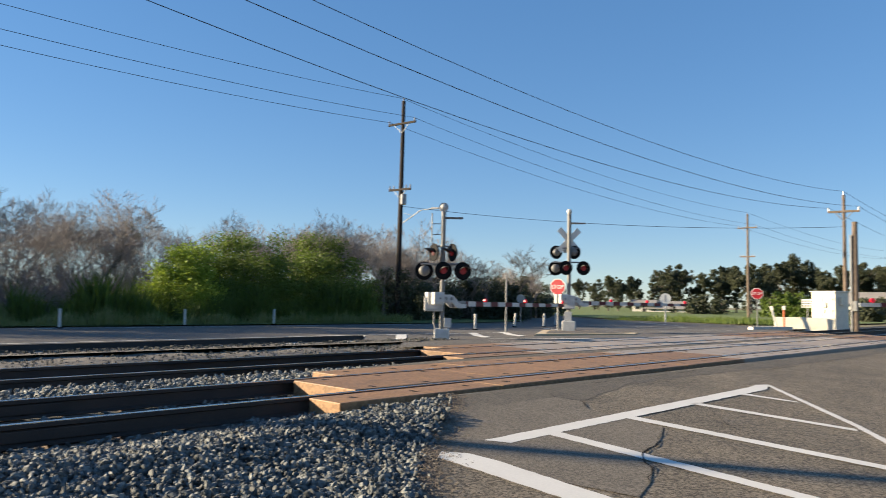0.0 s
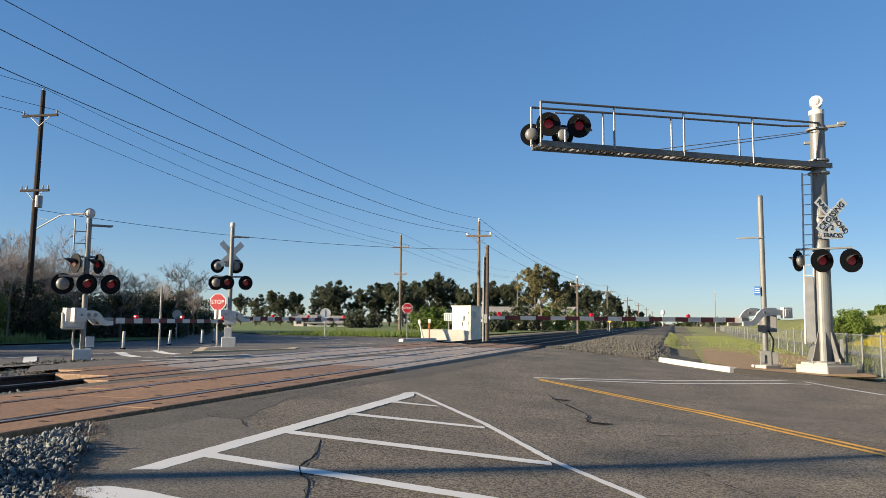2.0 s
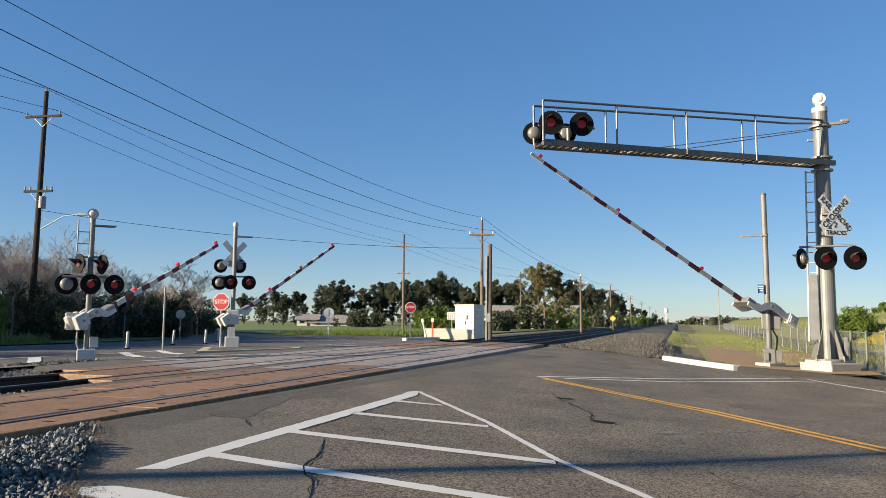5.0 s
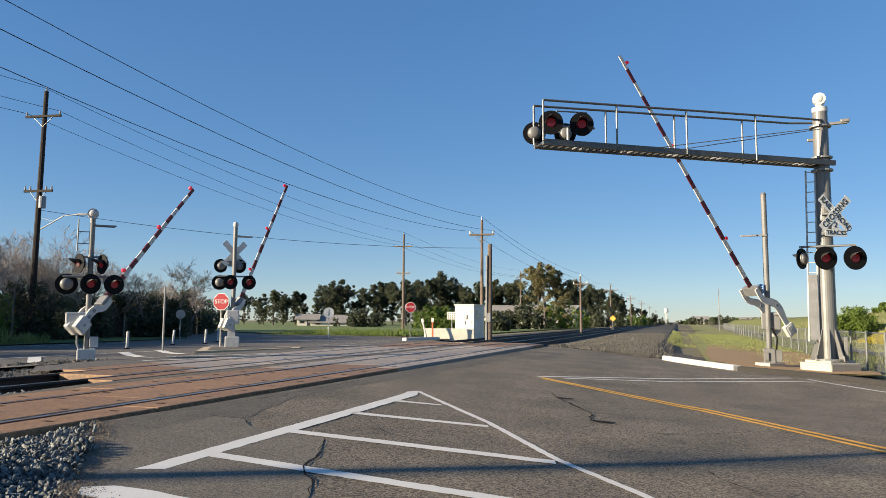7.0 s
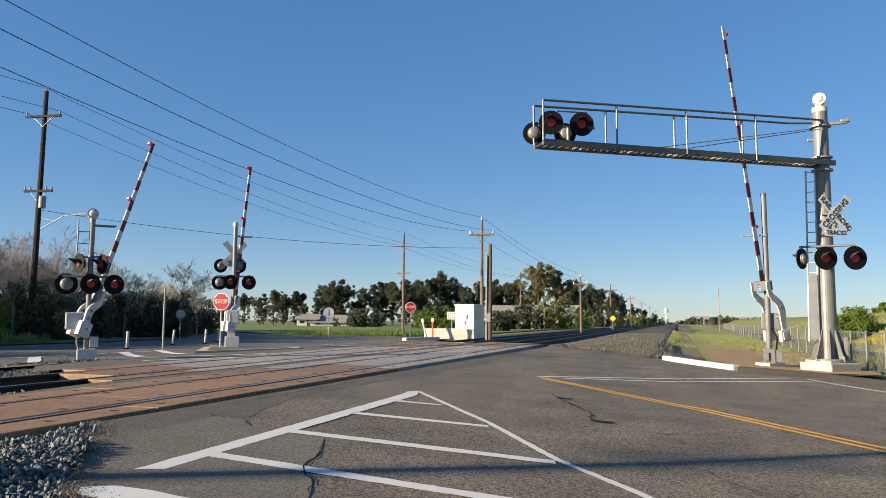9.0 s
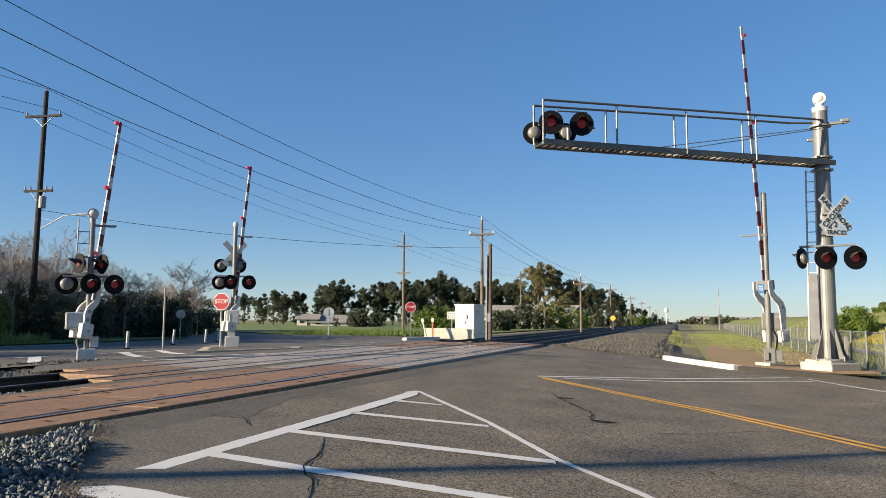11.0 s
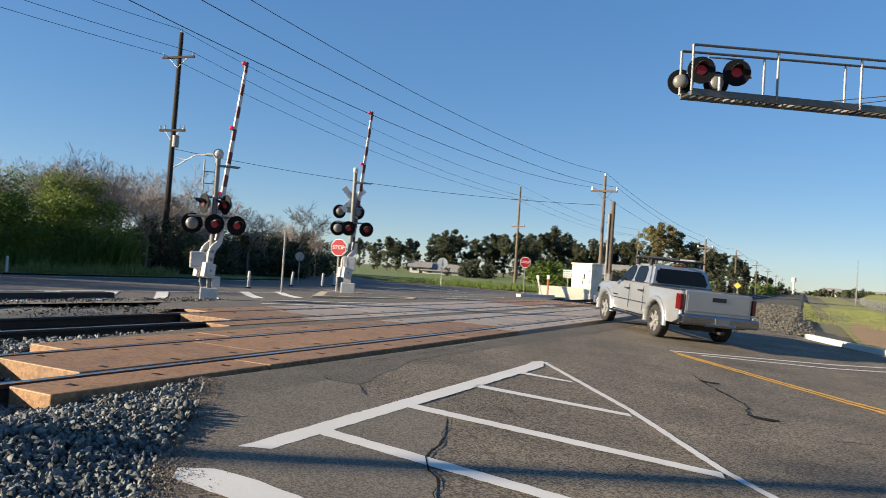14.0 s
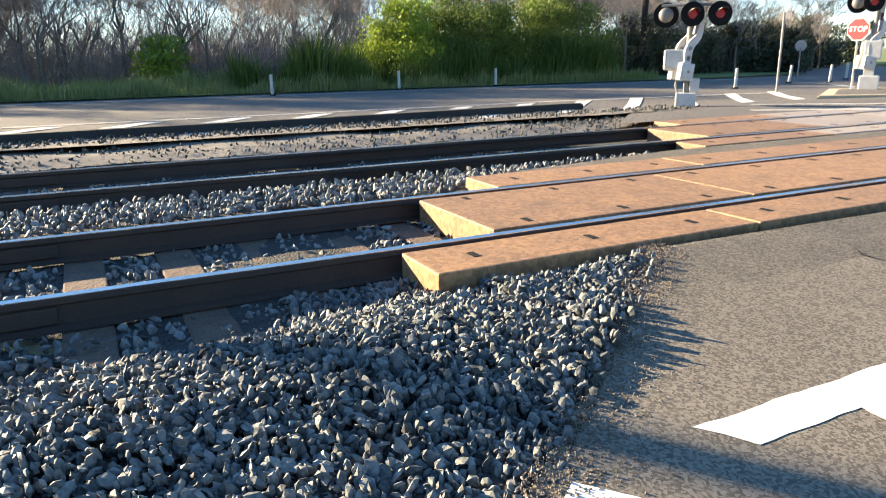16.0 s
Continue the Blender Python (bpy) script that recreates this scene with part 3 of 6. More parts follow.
stones("loose_grit", 12000, edge_grit, 0.0045, "loose brown grit spilled along the asphalt edge", "grit")
stones("ballast_stones", 18000, crib, 0.025, "broken ballast stones between the rails")
stones("ballast_stones", 5000, far_shoulder, 0.022, "dusty gravel stones beside the far track", "shoulder")
stones("ballast_stones", 11000, beyond, 0.034, "dusty ballast stones on the embankment shoulder", "shoulder")


# ---- kerbs ----
def kerb(name, points, width, height, material, label):
    bm = bmesh.new()
    poly = stripe(points, width)
    n = len(poly)
    lo = [bm.verts.new((x, y, lie(x) - 0.05)) for x, y in poly]
    hi = [bm.verts.new((x, y, lie(x) + height)) for x, y in poly]
    bm.faces.new(hi)
    for i in range(n):
        bm.faces.new((lo[i], lo[(i + 1) % n], hi[(i + 1) % n], hi[i]))
    bmesh.ops.recalc_face_normals(bm, faces=bm.faces[:])
    bmesh.ops.bevel(bm, geom=[e for e in bm.edges if all(v.co.z > lie(v.co.x) + height * 0.9 for v in e.verts)], offset=0.02, segments=2, affect="EDGES")
    return tagged(part(name, bm, material), label, "kerb", "", "structure")


kerb("kerb", [(-0.42, 26.3), (0.6, 24.4), (1.6, 22.7)], 0.26, 0.15, "kerb_white", "white-painted concrete kerb at the road edge")
kerb("kerb", [(1.65, 22.6), (3.42, 21.5), (4.5, 19.2), (9.6, 9), (16, -1)], 0.24, 0.13, "kerb_dark", "dark asphalt kerb at the road edge")
kerb("kerb", [(-14.5, -80), (-14.45, 2), (-14.65, 7.2), (-15.0, 10.2), (-15.15, 12.6)], 0.34, 0.15, "kerb_dark", "dark asphalt berm along the far road")
kerb("kerb", [(-13.2, 34.6), (-12.6, 35.6), (-12.0, 36.4)], 0.35, 0.14, "kerb_white", "short white-painted concrete kerb")
bm = bmesh.new()
isl = [(-14.05, 18.9), (-12.45, 22.5), (-12.9, 23.6), (-15.5, 23.6), (-16.0, 22.0)]
lo = [bm.verts.new((x, y, 0.2)) for x, y in isl]
hi = [bm.verts.new((x, y, 0.40)) for x, y in isl]
bm.faces.new(hi)
for i in range(5):
    bm.faces.new((lo[i], lo[(i + 1) % 5], hi[(i + 1) % 5], hi[i]))
bmesh.ops.recalc_face_normals(bm, faces=bm.faces[:])
bmesh.ops.bevel(bm, geom=[e for e in bm.edges if all(v.co.z > 0.3 for v in e.verts)], offset=0.04, segments=2, affect="EDGES")
mid_x, mid_y = sum(p[0] for p in isl) / 5, sum(p[1] for p in isl) / 5
inner = [(mid_x + (x - mid_x) * 0.80, mid_y + (y - mid_y) * 0.80) for x, y in isl]
sheet("island_surface", ragged(inner, 0.2, 0.03), 0.0, "far_asphalt", "worn grey asphalt top of the traffic island", "traffic island", height=lambda x: 0.405, knots=[])
tagged(part("traffic_island", bm, "kerb_yellow"), "low traffic island with a faded yellow kerb", "traffic island", "", "structure")


# ---- signals ----
def signal_lamp(parent, at, yaw, r=0.27):
    """A round black target with a hooded red lamp; it faces -y turned by yaw."""
    m = pose(*at, 0, 0, yaw)
    bm = bmesh.new()
    tube(bm, (0, -0.012, 0), (0, 0.012, 0), r, r, 28)
    ob = part("lamp_target", bm, "black", parent)
    ob.matrix_basis = m
    bm = bmesh.new()
    tube(bm, (0, 0.012, 0), (0, 0.09, 0), r * 0.60, r * 0.54, 20)
    ball(bm, (0, 0.09, 0), r * 0.54, 16, 8, (1, 0.45, 1))
    part("housing", bm, "mast", ob, "silver domed lamp housing", smooth=True)
    bm = bmesh.new()
    tube(bm, (0, -0.03, 0), (0, -0.012, 0), r * 0.36, r * 0.38, 20)
    part("lens", bm, "lens", ob, "red glass lens")
    bm = bmesh.new()
    n, rr = 14, r * 0.46
    for k in range(n):
        a0, a1 = (math.pi * (-0.08 + 1.16 * j / n) for j in (k, k + 1))
        d0, d1 = (0.05 + 0.24 * max(0.0, math.sin(a)) for a in (a0, a1))
        q = [(rr * math.cos(a0), -0.012, rr * math.sin(a0)), (rr * math.cos(a1), -0.012, rr * math.sin(a1)),
             (rr * 0.98 * math.cos(a1), -d1, rr * math.sin(a1)), (rr * 0.98 * math.cos(a0), -d0, rr * math.sin(a0))]
        bm.faces.new([bm.verts.new(c) for c in q])
    bmesh.ops.remove_doubles(bm, verts=bm.verts[:], dist=1e-4)
    bmesh.ops.solidify(bm, geom=bm.faces[:], thickness=0.006)
    part("hood", bm, "visor", ob, smooth=True)
    return ob


def crossbuck(parent, at, yaw, size, faced, plate):
    """Two crossed blades; the lettered face looks along -y turned by yaw."""
    holder = None
    for k, a in enumerate((45, -45)):
        bm = bmesh.new()
        w = size * 0.19
        box(bm, -size / 2, size / 2, -0.010 + 0.006 * k, -0.006 + 0.006 * k, -w / 2, w / 2)
        ob = part("crossbuck_blade", bm, "sign_white" if faced else "sign_back", parent)
        ob.matrix_basis = pose(*at, 0, 0, yaw) @ pose(0, 0, 0, 0, -a, 0)
        holder = ob
        if faced:
            if k == 0:
                words("CROSSING", size * 0.18, pose(0, -0.0145, 0, 90, 0, 0), "letter", ob)
            else:
                words("RAIL", size * 0.165, pose(-size * 0.305, -0.0085, 0, 90, 0, 0), "letter", ob)
                words("ROAD", size * 0.165, pose(size * 0.305, -0.0085, 0, 90, 0, 0), "letter", ob)
    if plate:
        for nm, zz, ww, hh, txt in (("count_plate", -size * 0.265, size * 0.19, size * 0.20, "2"), ("tracks_plate", -size * 0.44, size * 0.54, size * 0.16, "TRACKS")):
            bm = bmesh.new()
            face = -0.0165 if txt == "TRACKS" else 0.002
            box(bm, -ww / 2, ww / 2, face, face + 0.004, -hh / 2, hh / 2)
            ob = part(nm, bm, "sign_white", parent)
            ob.matrix_basis = pose(*at, 0, 0, yaw) @ pose(0, 0, zz)
            words(txt, hh * 0.85, pose(0, face - 0.0035, 0, 90, 0, 0), "letter", ob)


def gate_arm(length, reach, parent, stripes, lamps, counter=0.75):
    """A striped arm along +x from its pivot, with red lamps, and a counterweight behind."""
    n = stripes
    step = (length - reach) / n
    for k in range(n):
        bm = bmesh.new()
        h0 = 0.075 - 0.03 * k / n
        box(bm, reach + k * step, reach + (k + 1) * step - 0.002, -0.018, 0.018, -h0, h0)
        part("arm_band", bm, "red" if k % 2 == 0 else "white", parent, "red band" if k % 2 == 0 else "white band")
    for fr in lamps:
        bm = bmesh.new()
        x = reach + fr * (length - reach)
        tube(bm, (x, -0.03, 0.105), (x, 0.03, 0.105), 0.055, 0.055, 12)
        box(bm, x - 0.02, x + 0.02, -0.012, 0.012, 0.03, 0.08)
        part("arm_lamp", bm, "arm_lamp", parent, "small red warning lamp")


def side_plate(parent, y, material, reach, weight, rise, slim):
    """One of the two curved castings: straight at the clamp, a swan neck behind it, then down to the counterweight."""
    k = reach
    line = [(k + 0.10, 0.0, 0.085), (k * 0.86, 0.0, 0.10), (k * 0.72, 0.03, 0.12), (k * 0.60, 0.12, 0.13), (k * 0.50, 0.25, 0.14), (k * 0.38, 0.35, 0.155), (k * 0.22, 0.40, 0.16), (0.02, 0.40, 0.15), (-0.20, 0.38, 0.12), (-weight, 0.37, 0.10)]
    line = [(x, (z - 0.12) * rise, w * slim) for x, z, w in line]
    up, dn = [], []
    for i, (x, z, w) in enumerate(line):
        x0, z0, _ = line[max(0, i - 1)]
        x1, z1, _ = line[min(len(line) - 1, i + 1)]
        d = Vector((x1 - x0, z1 - z0)).normalized()
        up.append((x - d.y * w, z + d.x * w))
        dn.append((x + d.y * w, z - d.x * w))
    bm = bmesh.new()
    for off in (0.0, 0.045):
        for i in range(len(line) - 1):
            q = [up[i], up[i + 1], dn[i + 1], dn[i]]
            bm.faces.new([bm.verts.new((px, y + off, pz)) for px, pz in q])
    rim = up + dn[::-1]
    for i in range(len(rim)):
        p, q = rim[i], rim[(i + 1) % len(rim)]
        bm.faces.new([bm.verts.new(c) for c in ((p[0], y, p[1]), (q[0], y, q[1]), (q[0], y + 0.045, q[1]), (p[0], y + 0.045, p[1]))])
    bmesh.ops.remove_doubles(bm, verts=bm.verts[:], dist=1e-4)
    bmesh.ops.recalc_face_normals(bm, faces=bm.faces[:])
    ob = part("support_plate", bm, material, parent)
    tubes("plate_bolt", "dull", [((k * 0.3, y - 0.02, 0.25 * rise), (k * 0.3, y + 0.065, 0.25 * rise), 0.045)], ob, seg=10)


def gate_machine(name, base, pivot_z, phi, length, reach, label, weight, half=0.16, rise=0.55, slim=0.62):
    """The keyed arm assembly: local +x is along the arm, +z up, turned to phi."""
    ob = empty(name, pose(base[0], base[1], pivot_z, 0, 0, phi), label, "crossing gate", "crossing gates")
    side_plate(ob, -half, "white", reach, weight, rise, slim)
    side_plate(ob, half - 0.03, "white", reach, weight, rise, slim)
    mid = 0.25 * rise
    for side_y in (-half - 0.05, half - 0.09):
        cw = boxes("counterweight", "white", [(-weight - 0.16, -weight + 0.20, side_y, side_y + 0.14, mid - 0.17, mid + 0.17), (-weight - 0.11, -weight + 0.15, side_y - 0.02, side_y + 0.16, mid - 0.12, mid + 0.12)], ob, "white-painted iron counterweight", bevel=0.02)
        tubes("weight_bolt", "dull", [((-weight + 0.02, side_y - 0.04, mid), (-weight + 0.02, side_y + 0.18, mid), 0.03)], cw, seg=8)
    tubes("pivot_shaft", "dull", [((0.0, -half, mid), (0.0, half, mid), 0.055)], ob, seg=12)
    boxes("arm_clamp", "dull", [(reach - 0.18, reach + 0.12, -half + 0.03, half - 0.03, -0.09, 0.08)], ob, "grey steel clamp")
    return ob


def mast_base(parent, z, wide, tall, material="white"):
    bm = bmesh.new()
    box(bm, -wide / 2, wide / 2, -wide / 2, wide / 2, z, z + tall, bevel=0.03)
    part("mast_foot", bm, material, parent)
    for a in range(4):
        c, s = math.cos(a * math.pi / 2 + 0.78) * wide * 0.62, math.sin(a * math.pi / 2 + 0.78) * wide * 0.62
        tubes("anchor_bolt", "dull", [((c, s, z - 0.06), (c, s, z + 0.12), 0.02)], parent, seg=6)


Z1 = 0.30
M1 = (-14.06, 14.64)
one = empty("crossing_signal", pose(M1[0], M1[1], Z1, 0, 0, 44), "white crossing signal mast with black-hooded red lamps", "railway signal", "crossing signals")
tubes("mast", "mast", [((0, 0, 0.3), (0, 0, 3.62), 0.065)], one, seg=16)
mast_base(one, -0.02, 0.42, 0.34)
bm = bmesh.new()
ball(bm, (0, 0, 3.72), 0.12, 16, 10)
tube(bm, (0, -0.07, 3.72), (0, 0.07, 3.72), 0.13, 0.13, 16)
part("bell", bm, "white", one, "round white bell at the mast top")
bm = bmesh.new()
box(bm, 0.0, 0.55, -0.10, -0.06, 3.40, 3.44)
box(bm, 0.0, 0.52, 0.06, 0.10, 3.40, 3.44)
part("top_bracket", bm, "mast", one)
tubes("antenna", "dull", [((-0.32, 0, 2.75), (-0.32, 0, 3.55), 0.018), ((-0.32, 0, 3.25), (0, 0, 3.25), 0.012), ((-0.32, 0, 2.95), (0, 0, 2.95), 0.012)], one)
tubes("lamp_crossarm", "dull", [((-0.62, 0.05, 2.12), (0.68, 0.05, 2.12), 0.03), ((-0.35, 0.05, 2.62), (0.38, 0.05, 2.62), 0.03)], one)
signal_lamp(one, (-0.52, 0.12, 1.93), 185, 0.26)
signal_lamp(one, (0.02, -0.16, 1.93), 20, 0.25)
signal_lamp(one, (0.56, -0.10, 1.93), 20, 0.25)
signal_lamp(one, (-0.26, -0.08, 2.44), -62, 0.25)
signal_lamp(one, (0.26, -0.08, 2.44), -62, 0.25)
boxes("gate_motor_case", "white", [(-0.50, 0.02, -0.20, 0.24, 0.80, 1.22), (-0.46, -0.02, -0.215, -0.19, 0.84, 1.18)], one, "white gate motor case with a door", bevel=0.035)
tubes("cable_conduit", "dull", [((-0.22, -0.05, 0.8), (-0.22, -0.05, 0.45), 0.025), ((-0.22, -0.05, 0.45), (-0.1, -0.1, 0.12), 0.025)], one)
boxes("junction_box", "white", [(0.06, 0.26, -0.13, 0.05, 0.36, 0.62)], one)

Z2 = 0.30
M2 = (-15.23, 22.62)
two = empty("crossing_signal", pose(M2[0], M2[1], Z2, 0, 0, 34), "white crossing signal mast with a crossbuck seen from behind", "railway signal", "crossing signals")
tubes("mast", "mast", [((0, 0, 0.3), (0, 0, 4.40), 0.075)], two, seg=16)
mast_base(two, 0.06, 0.50, 0.40)
bm = bmesh.new()
ball(bm, (0, 0, 4.5), 0.10, 14, 8, (1, 1, 1.2))
part("mast_cap", bm, "white", two)
boxes("top_bracket", "mast", [(0.0, 0.62, -0.10, -0.06, 4.05, 4.09), (0.0, 0.6, 0.06, 0.10, 4.05, 4.09)], two)
crossbuck(two, (0.0, 0.14, 3.45), 205, 1.15, True, False)
boxes("count_plate", "sign_back", [(-0.22, 0.22, 0.11, 0.12, 2.98, 3.22)], two)
tubes("lamp_crossarm", "dull", [((-0.6, 0.05, 2.62), (0.66, 0.05, 2.62), 0.03), ((-0.5, 0.05, 3.15), (0.35, 0.05, 3.15), 0.03)], two)
signal_lamp(two, (-0.50, 0.14, 2.40), 190, 0.27)
signal_lamp(two, (-0.12, -0.18, 2.40), 18, 0.26)
signal_lamp(two, (0.52, -0.12, 2.40), 18, 0.26)
signal_lamp(two, (-0.48, 0.12, 3.00), 205, 0.25)
signal_lamp(two, (0.18, 0.12, 3.00), 160, 0.25)
boxes("gate_motor_case", "white", [(-0.22, 0.22, -0.26, 0.20, 0.90, 1.40)], two, "white gate motor case", bevel=0.035)
boxes("equipment_box", "white", [(-0.16, 0.10, -0.2, 0.0, 0.46, 0.8)], two)

arm1 = gate_machine("crossing_gate", M1, 1.32, 85.3, 5.31, 0.68, "red and white striped crossing gate arm on a white mechanism", 0.30)
gate_arm(5.31, 0.68, arm1, 15, (0.22, 0.6, 0.985))
arm2 = gate_machine("crossing_gate", M2, 1.42, 68.6, 5.66, 0.68, "red and white striped crossing gate arm beside the island", 0.34)
gate_arm(5.66, 0.68, arm2, 15, (0.25, 0.6, 0.985))

# the gate on the near side
GB = (2.7, 24.86)
ZB = -0.08
gate = empty("gate_mast", pose(GB[0], GB[1], ZB, 0, 0, -6), "slim silver gate mast on a concrete block", "gate mast")
tubes("mast", "mast", [((0, 0, 0.45), (0, 0, 5.48), 0.085)], gate, seg=16)
tubes("mast_cap", "mast", [((0, 0, 5.48), (0, 0, 5.54), 0.092, 0.06)], gate, seg=16)
bm = bmesh.new()
box(bm, -0.30, 0.30, -0.30, 0.30, -0.05, 0.18, bevel=0.02, rot=pose(0, 0, 0, 0, 0, 44))
part("concrete_block", bm, "concrete", gate, "low concrete footing")
boxes("mast_foot", "mast", [(-0.17, 0.17, -0.17, 0.17, 0.14, 0.62)], gate, bevel=0.02)
boxes("junction_box", "mast", [(0.14, 0.36, -0.14, 0.10, 0.2, 0.58), (-0.16, -0.02, -0.24, -0.16, 0.25, 0.5)], gate)
boxes("top_bracket", "dull", [(-0.72, 0.06, -0.12, -0.07, 4.14, 4.19), (-0.55, 0.1, 0.07, 0.12, 4.18, 4.22)], gate)
boxes("gate_motor_case", "mast", [(-0.2, 0.36, 0.05, 0.5, 1.2, 1.72)], gate, bevel=0.03)
boxes("notice_plate", "blue", [(-0.26, -0.09, -0.14, -0.13, 2.34, 2.62)], gate, "small blue notice plate")
boxes("notice_bar", "letter_white", [(-0.24, -0.11, -0.143, -0.141, 2.54, 2.56), (-0.24, -0.11, -0.143, -0.141, 2.48, 2.50), (-0.24, -0.11, -0.143, -0.141, 2.42, 2.44)], gate, bevel=0)
tubes("cable_conduit", "black", [((0.1, -0.1, 1.25), (0.24, -0.1, 0.95), 0.025), ((0.24, -0.1, 0.95), (0.2, -0.1, 0.58), 0.025)], gate)
armR = gate_machine("crossing_gate", GB, 1.48, 217.4, 9.40, 1.05, "long red and white striped crossing gate arm", 0.60, 0.34, 0.95, 0.78)
gate_arm(9.40, 1.05, armR, 18, (0.22, 0.62, 0.965))

# ---- cantilever signal ----
CX, CY, CZ = 4.13, 23.7, -0.10
cant = empty("cantilever_signal", pose(CX, CY, CZ, 0, 0, -9), "tall silver cantilever railway signal with a walkway arm", "railway signal")
tubes("mast", "mast", [((0.05, 0, 0.9), (0.09, 0, 7.72), 0.23, 0.205)], cant, seg=24)
bm = bmesh.new()
tube(bm, (0.09, 0, 7.72), (0.09, 0, 7.86), 0.215, 0.215, 24)
tube(bm, (0.09, 0, 7.86), (0.09, 0, 8.0), 0.11, 0.11, 16)
ball(bm, (0.09, 0, 8.12), 0.17, 16, 10)
tube(bm, (0.09, -0.12, 8.12), (0.09, 0.12, 8.12), 0.18, 0.18, 18)
part("bell", bm, "white", cant, "round white bell on the mast cap")
bm = bmesh.new()
box(bm, -0.56, 0.56, -0.56, 0.56, -0.1, 0.30, bevel=0.04, rot=pose(0.05, 0, 0, 0, 0, 46))
box(bm, -0.46, 0.46, -0.46, 0.46, 0.28, 0.37, bevel=0.02, rot=pose(0.05, 0, 0, 0, 0, 46))
part("concrete_footing", bm, "concrete", cant, "broad pale concrete footing")
bm = bmesh.new()
tube(bm, (0.05, 0, 0.36), (0.05, 0, 0.92), 0.235, 0.232, 24)
tube(bm, (0.05, 0, 0.365), (0.05, 0, 0.41), 0.50, 0.50, 24)
part("mast_foot", bm, "mast", cant)
for a in range(8):
    bm = bmesh.new()
    tri = ((0.20, 0.40), (0.49, 0.40), (0.49, 0.46), (0.245, 1.25), (0.20, 1.25))
    lo, hi = ([bm.verts.new((r, w, z)) for r, z in tri] for w in (-0.016, 0.016))
    bm.faces.new(lo)
    bm.faces.new(hi)
    for i in range(5):
        bm.faces.new((lo[i], lo[(i + 1) % 5], hi[(i + 1) % 5], hi[i]))
    bmesh.ops.recalc_face_normals(bm, faces=bm.faces[:])
    fin = part("foot_gusset", bm, "mast", cant)
    fin.matrix_basis = pose(0.05, 0, 0, 0, 0, 45 * a + 46)
for a in range(4):
    c, q = 0.05 + 0.5 * math.cos(0.8 + a * 1.571), 0.5 * math.sin(0.8 + a * 1.571)
    tubes("anchor_bolt", "dull", [((c, q, 0.35), (c, q, 0.50), 0.025)], cant, seg=6)
boxes("foot_cabinet", "mast", [(0.42, 0.52, -0.2, 0.2, 0.5, 1.05)], cant)
for z in (5.92, 6.30, 7.25):
    tubes("mast_clamp", "dull", [((0.08, 0, z), (0.08, 0, z + 0.05), 0.30)], cant, seg=20)
boxes("top_bracket", "mast", [(0.2, 0.80, -0.05, 0.05, 7.30, 7.38)], cant, bevel=0.015)
boxes("side_bracket", "mast", [(-0.28, -0.1, -0.05, 0.05, 6.86, 6.94)], cant, bevel=0.015)
boxes("side_lamp", "mast", [(0.62, 0.86, -0.09, 0.09, 7.34, 7.44)], cant, bevel=0.03)

# the arm: a walkway beam with a double handrail
to_cant = cant.matrix_basis.inverted()
AD = Vector((-0.8, -0.6, 0))
A0 = Vector((CX, CY, 0)) + Vector((0.08, 0, 0))
side = Vector((0.6, -0.8, 0))


def along(s, z, off=0.0):
    return to_cant @ (A0 + AD * s + side * off + Vector((0, 0, z)))


L = 9.35
bm = bmesh.new()
for off in (-0.24, 0.24):
    q = [along(-0.25, 5.98, off - 0.04), along(-0.25, 5.98, off + 0.04), along(L, 5.80, off + 0.04), along(L, 5.80, off - 0.04)]
    lo = [bm.verts.new(c) for c in q]
    hi = [bm.verts.new(c + Vector((0, 0, 0.15))) for c in q]
    bm.faces.new(lo)
    bm.faces.new(hi)
    for i in range(4):
        bm.faces.new((lo[i], lo[(i + 1) % 4], hi[(i + 1) % 4], hi[i]))
bmesh.ops.recalc_face_normals(bm, faces=bm.faces[:])
part("arm_beam", bm, "beam", cant, "grey steel arm beams")
n = 44
first = None
for k in range(n):
    s = 0.25 + (L - 0.3) * k / (n - 1)
    bm = bmesh.new()
    z = 5.98 - 0.18 * s / L + 0.05
    tube(bm, along(s, z, -0.22), along(s, z, 0.22), 0.035 if k % 11 else 0.05, None, 6)
    # paler pairs of slats stand in for light falling through the grating
    part("walkway_slat", bm, "dull" if k % 7 in (2, 3) else "grating", cant)
segs = []
for off in (-0.27, 0.27):
    segs += [(along(L, 6.95, off), along(0.9, 7.28, off), 0.032), (along(0.9, 7.28, off), along(0.0, 7.34, off * 0.6), 0.032)]
for s in segs:
    tubes("handrail", "beam", [s], cant)
for s, offs in ((L, (-0.27, 0.27)), (7.2, (-0.27, 0.27)), (5.0, (-0.27, 0.27)), (2.65, (-0.27, 0.27))):
    for off in offs:
        top = 6.95 + (7.28 - 6.95) * (L - s) / (L - 0.9)
        tubes("handrail_post", "dull", [(along(s, 5.9, off), along(s, top, off), 0.028)], cant)
tubes("tie_rod", "dull", [(along(0.2, 7.15, -0.2), along(6.3, 6.0, -0.2), 0.012), (along(0.2, 7.05, 0.2), along(5.3, 6.0, 0.2), 0.012)], cant)
face = -9 - 1
for s, off, z, yaw, r in ((L - 0.18, 0.34, 6.36, 26, 0.31), (L - 1.06, 0.34, 6.40, 26, 0.31), (L - 0.05, -0.35, 6.24, 206, 0.30), (L - 0.95, -0.34, 6.30, 206, 0.29)):
    p = along(s, z, off)
    signal_lamp(cant, tuple(p), yaw, r)
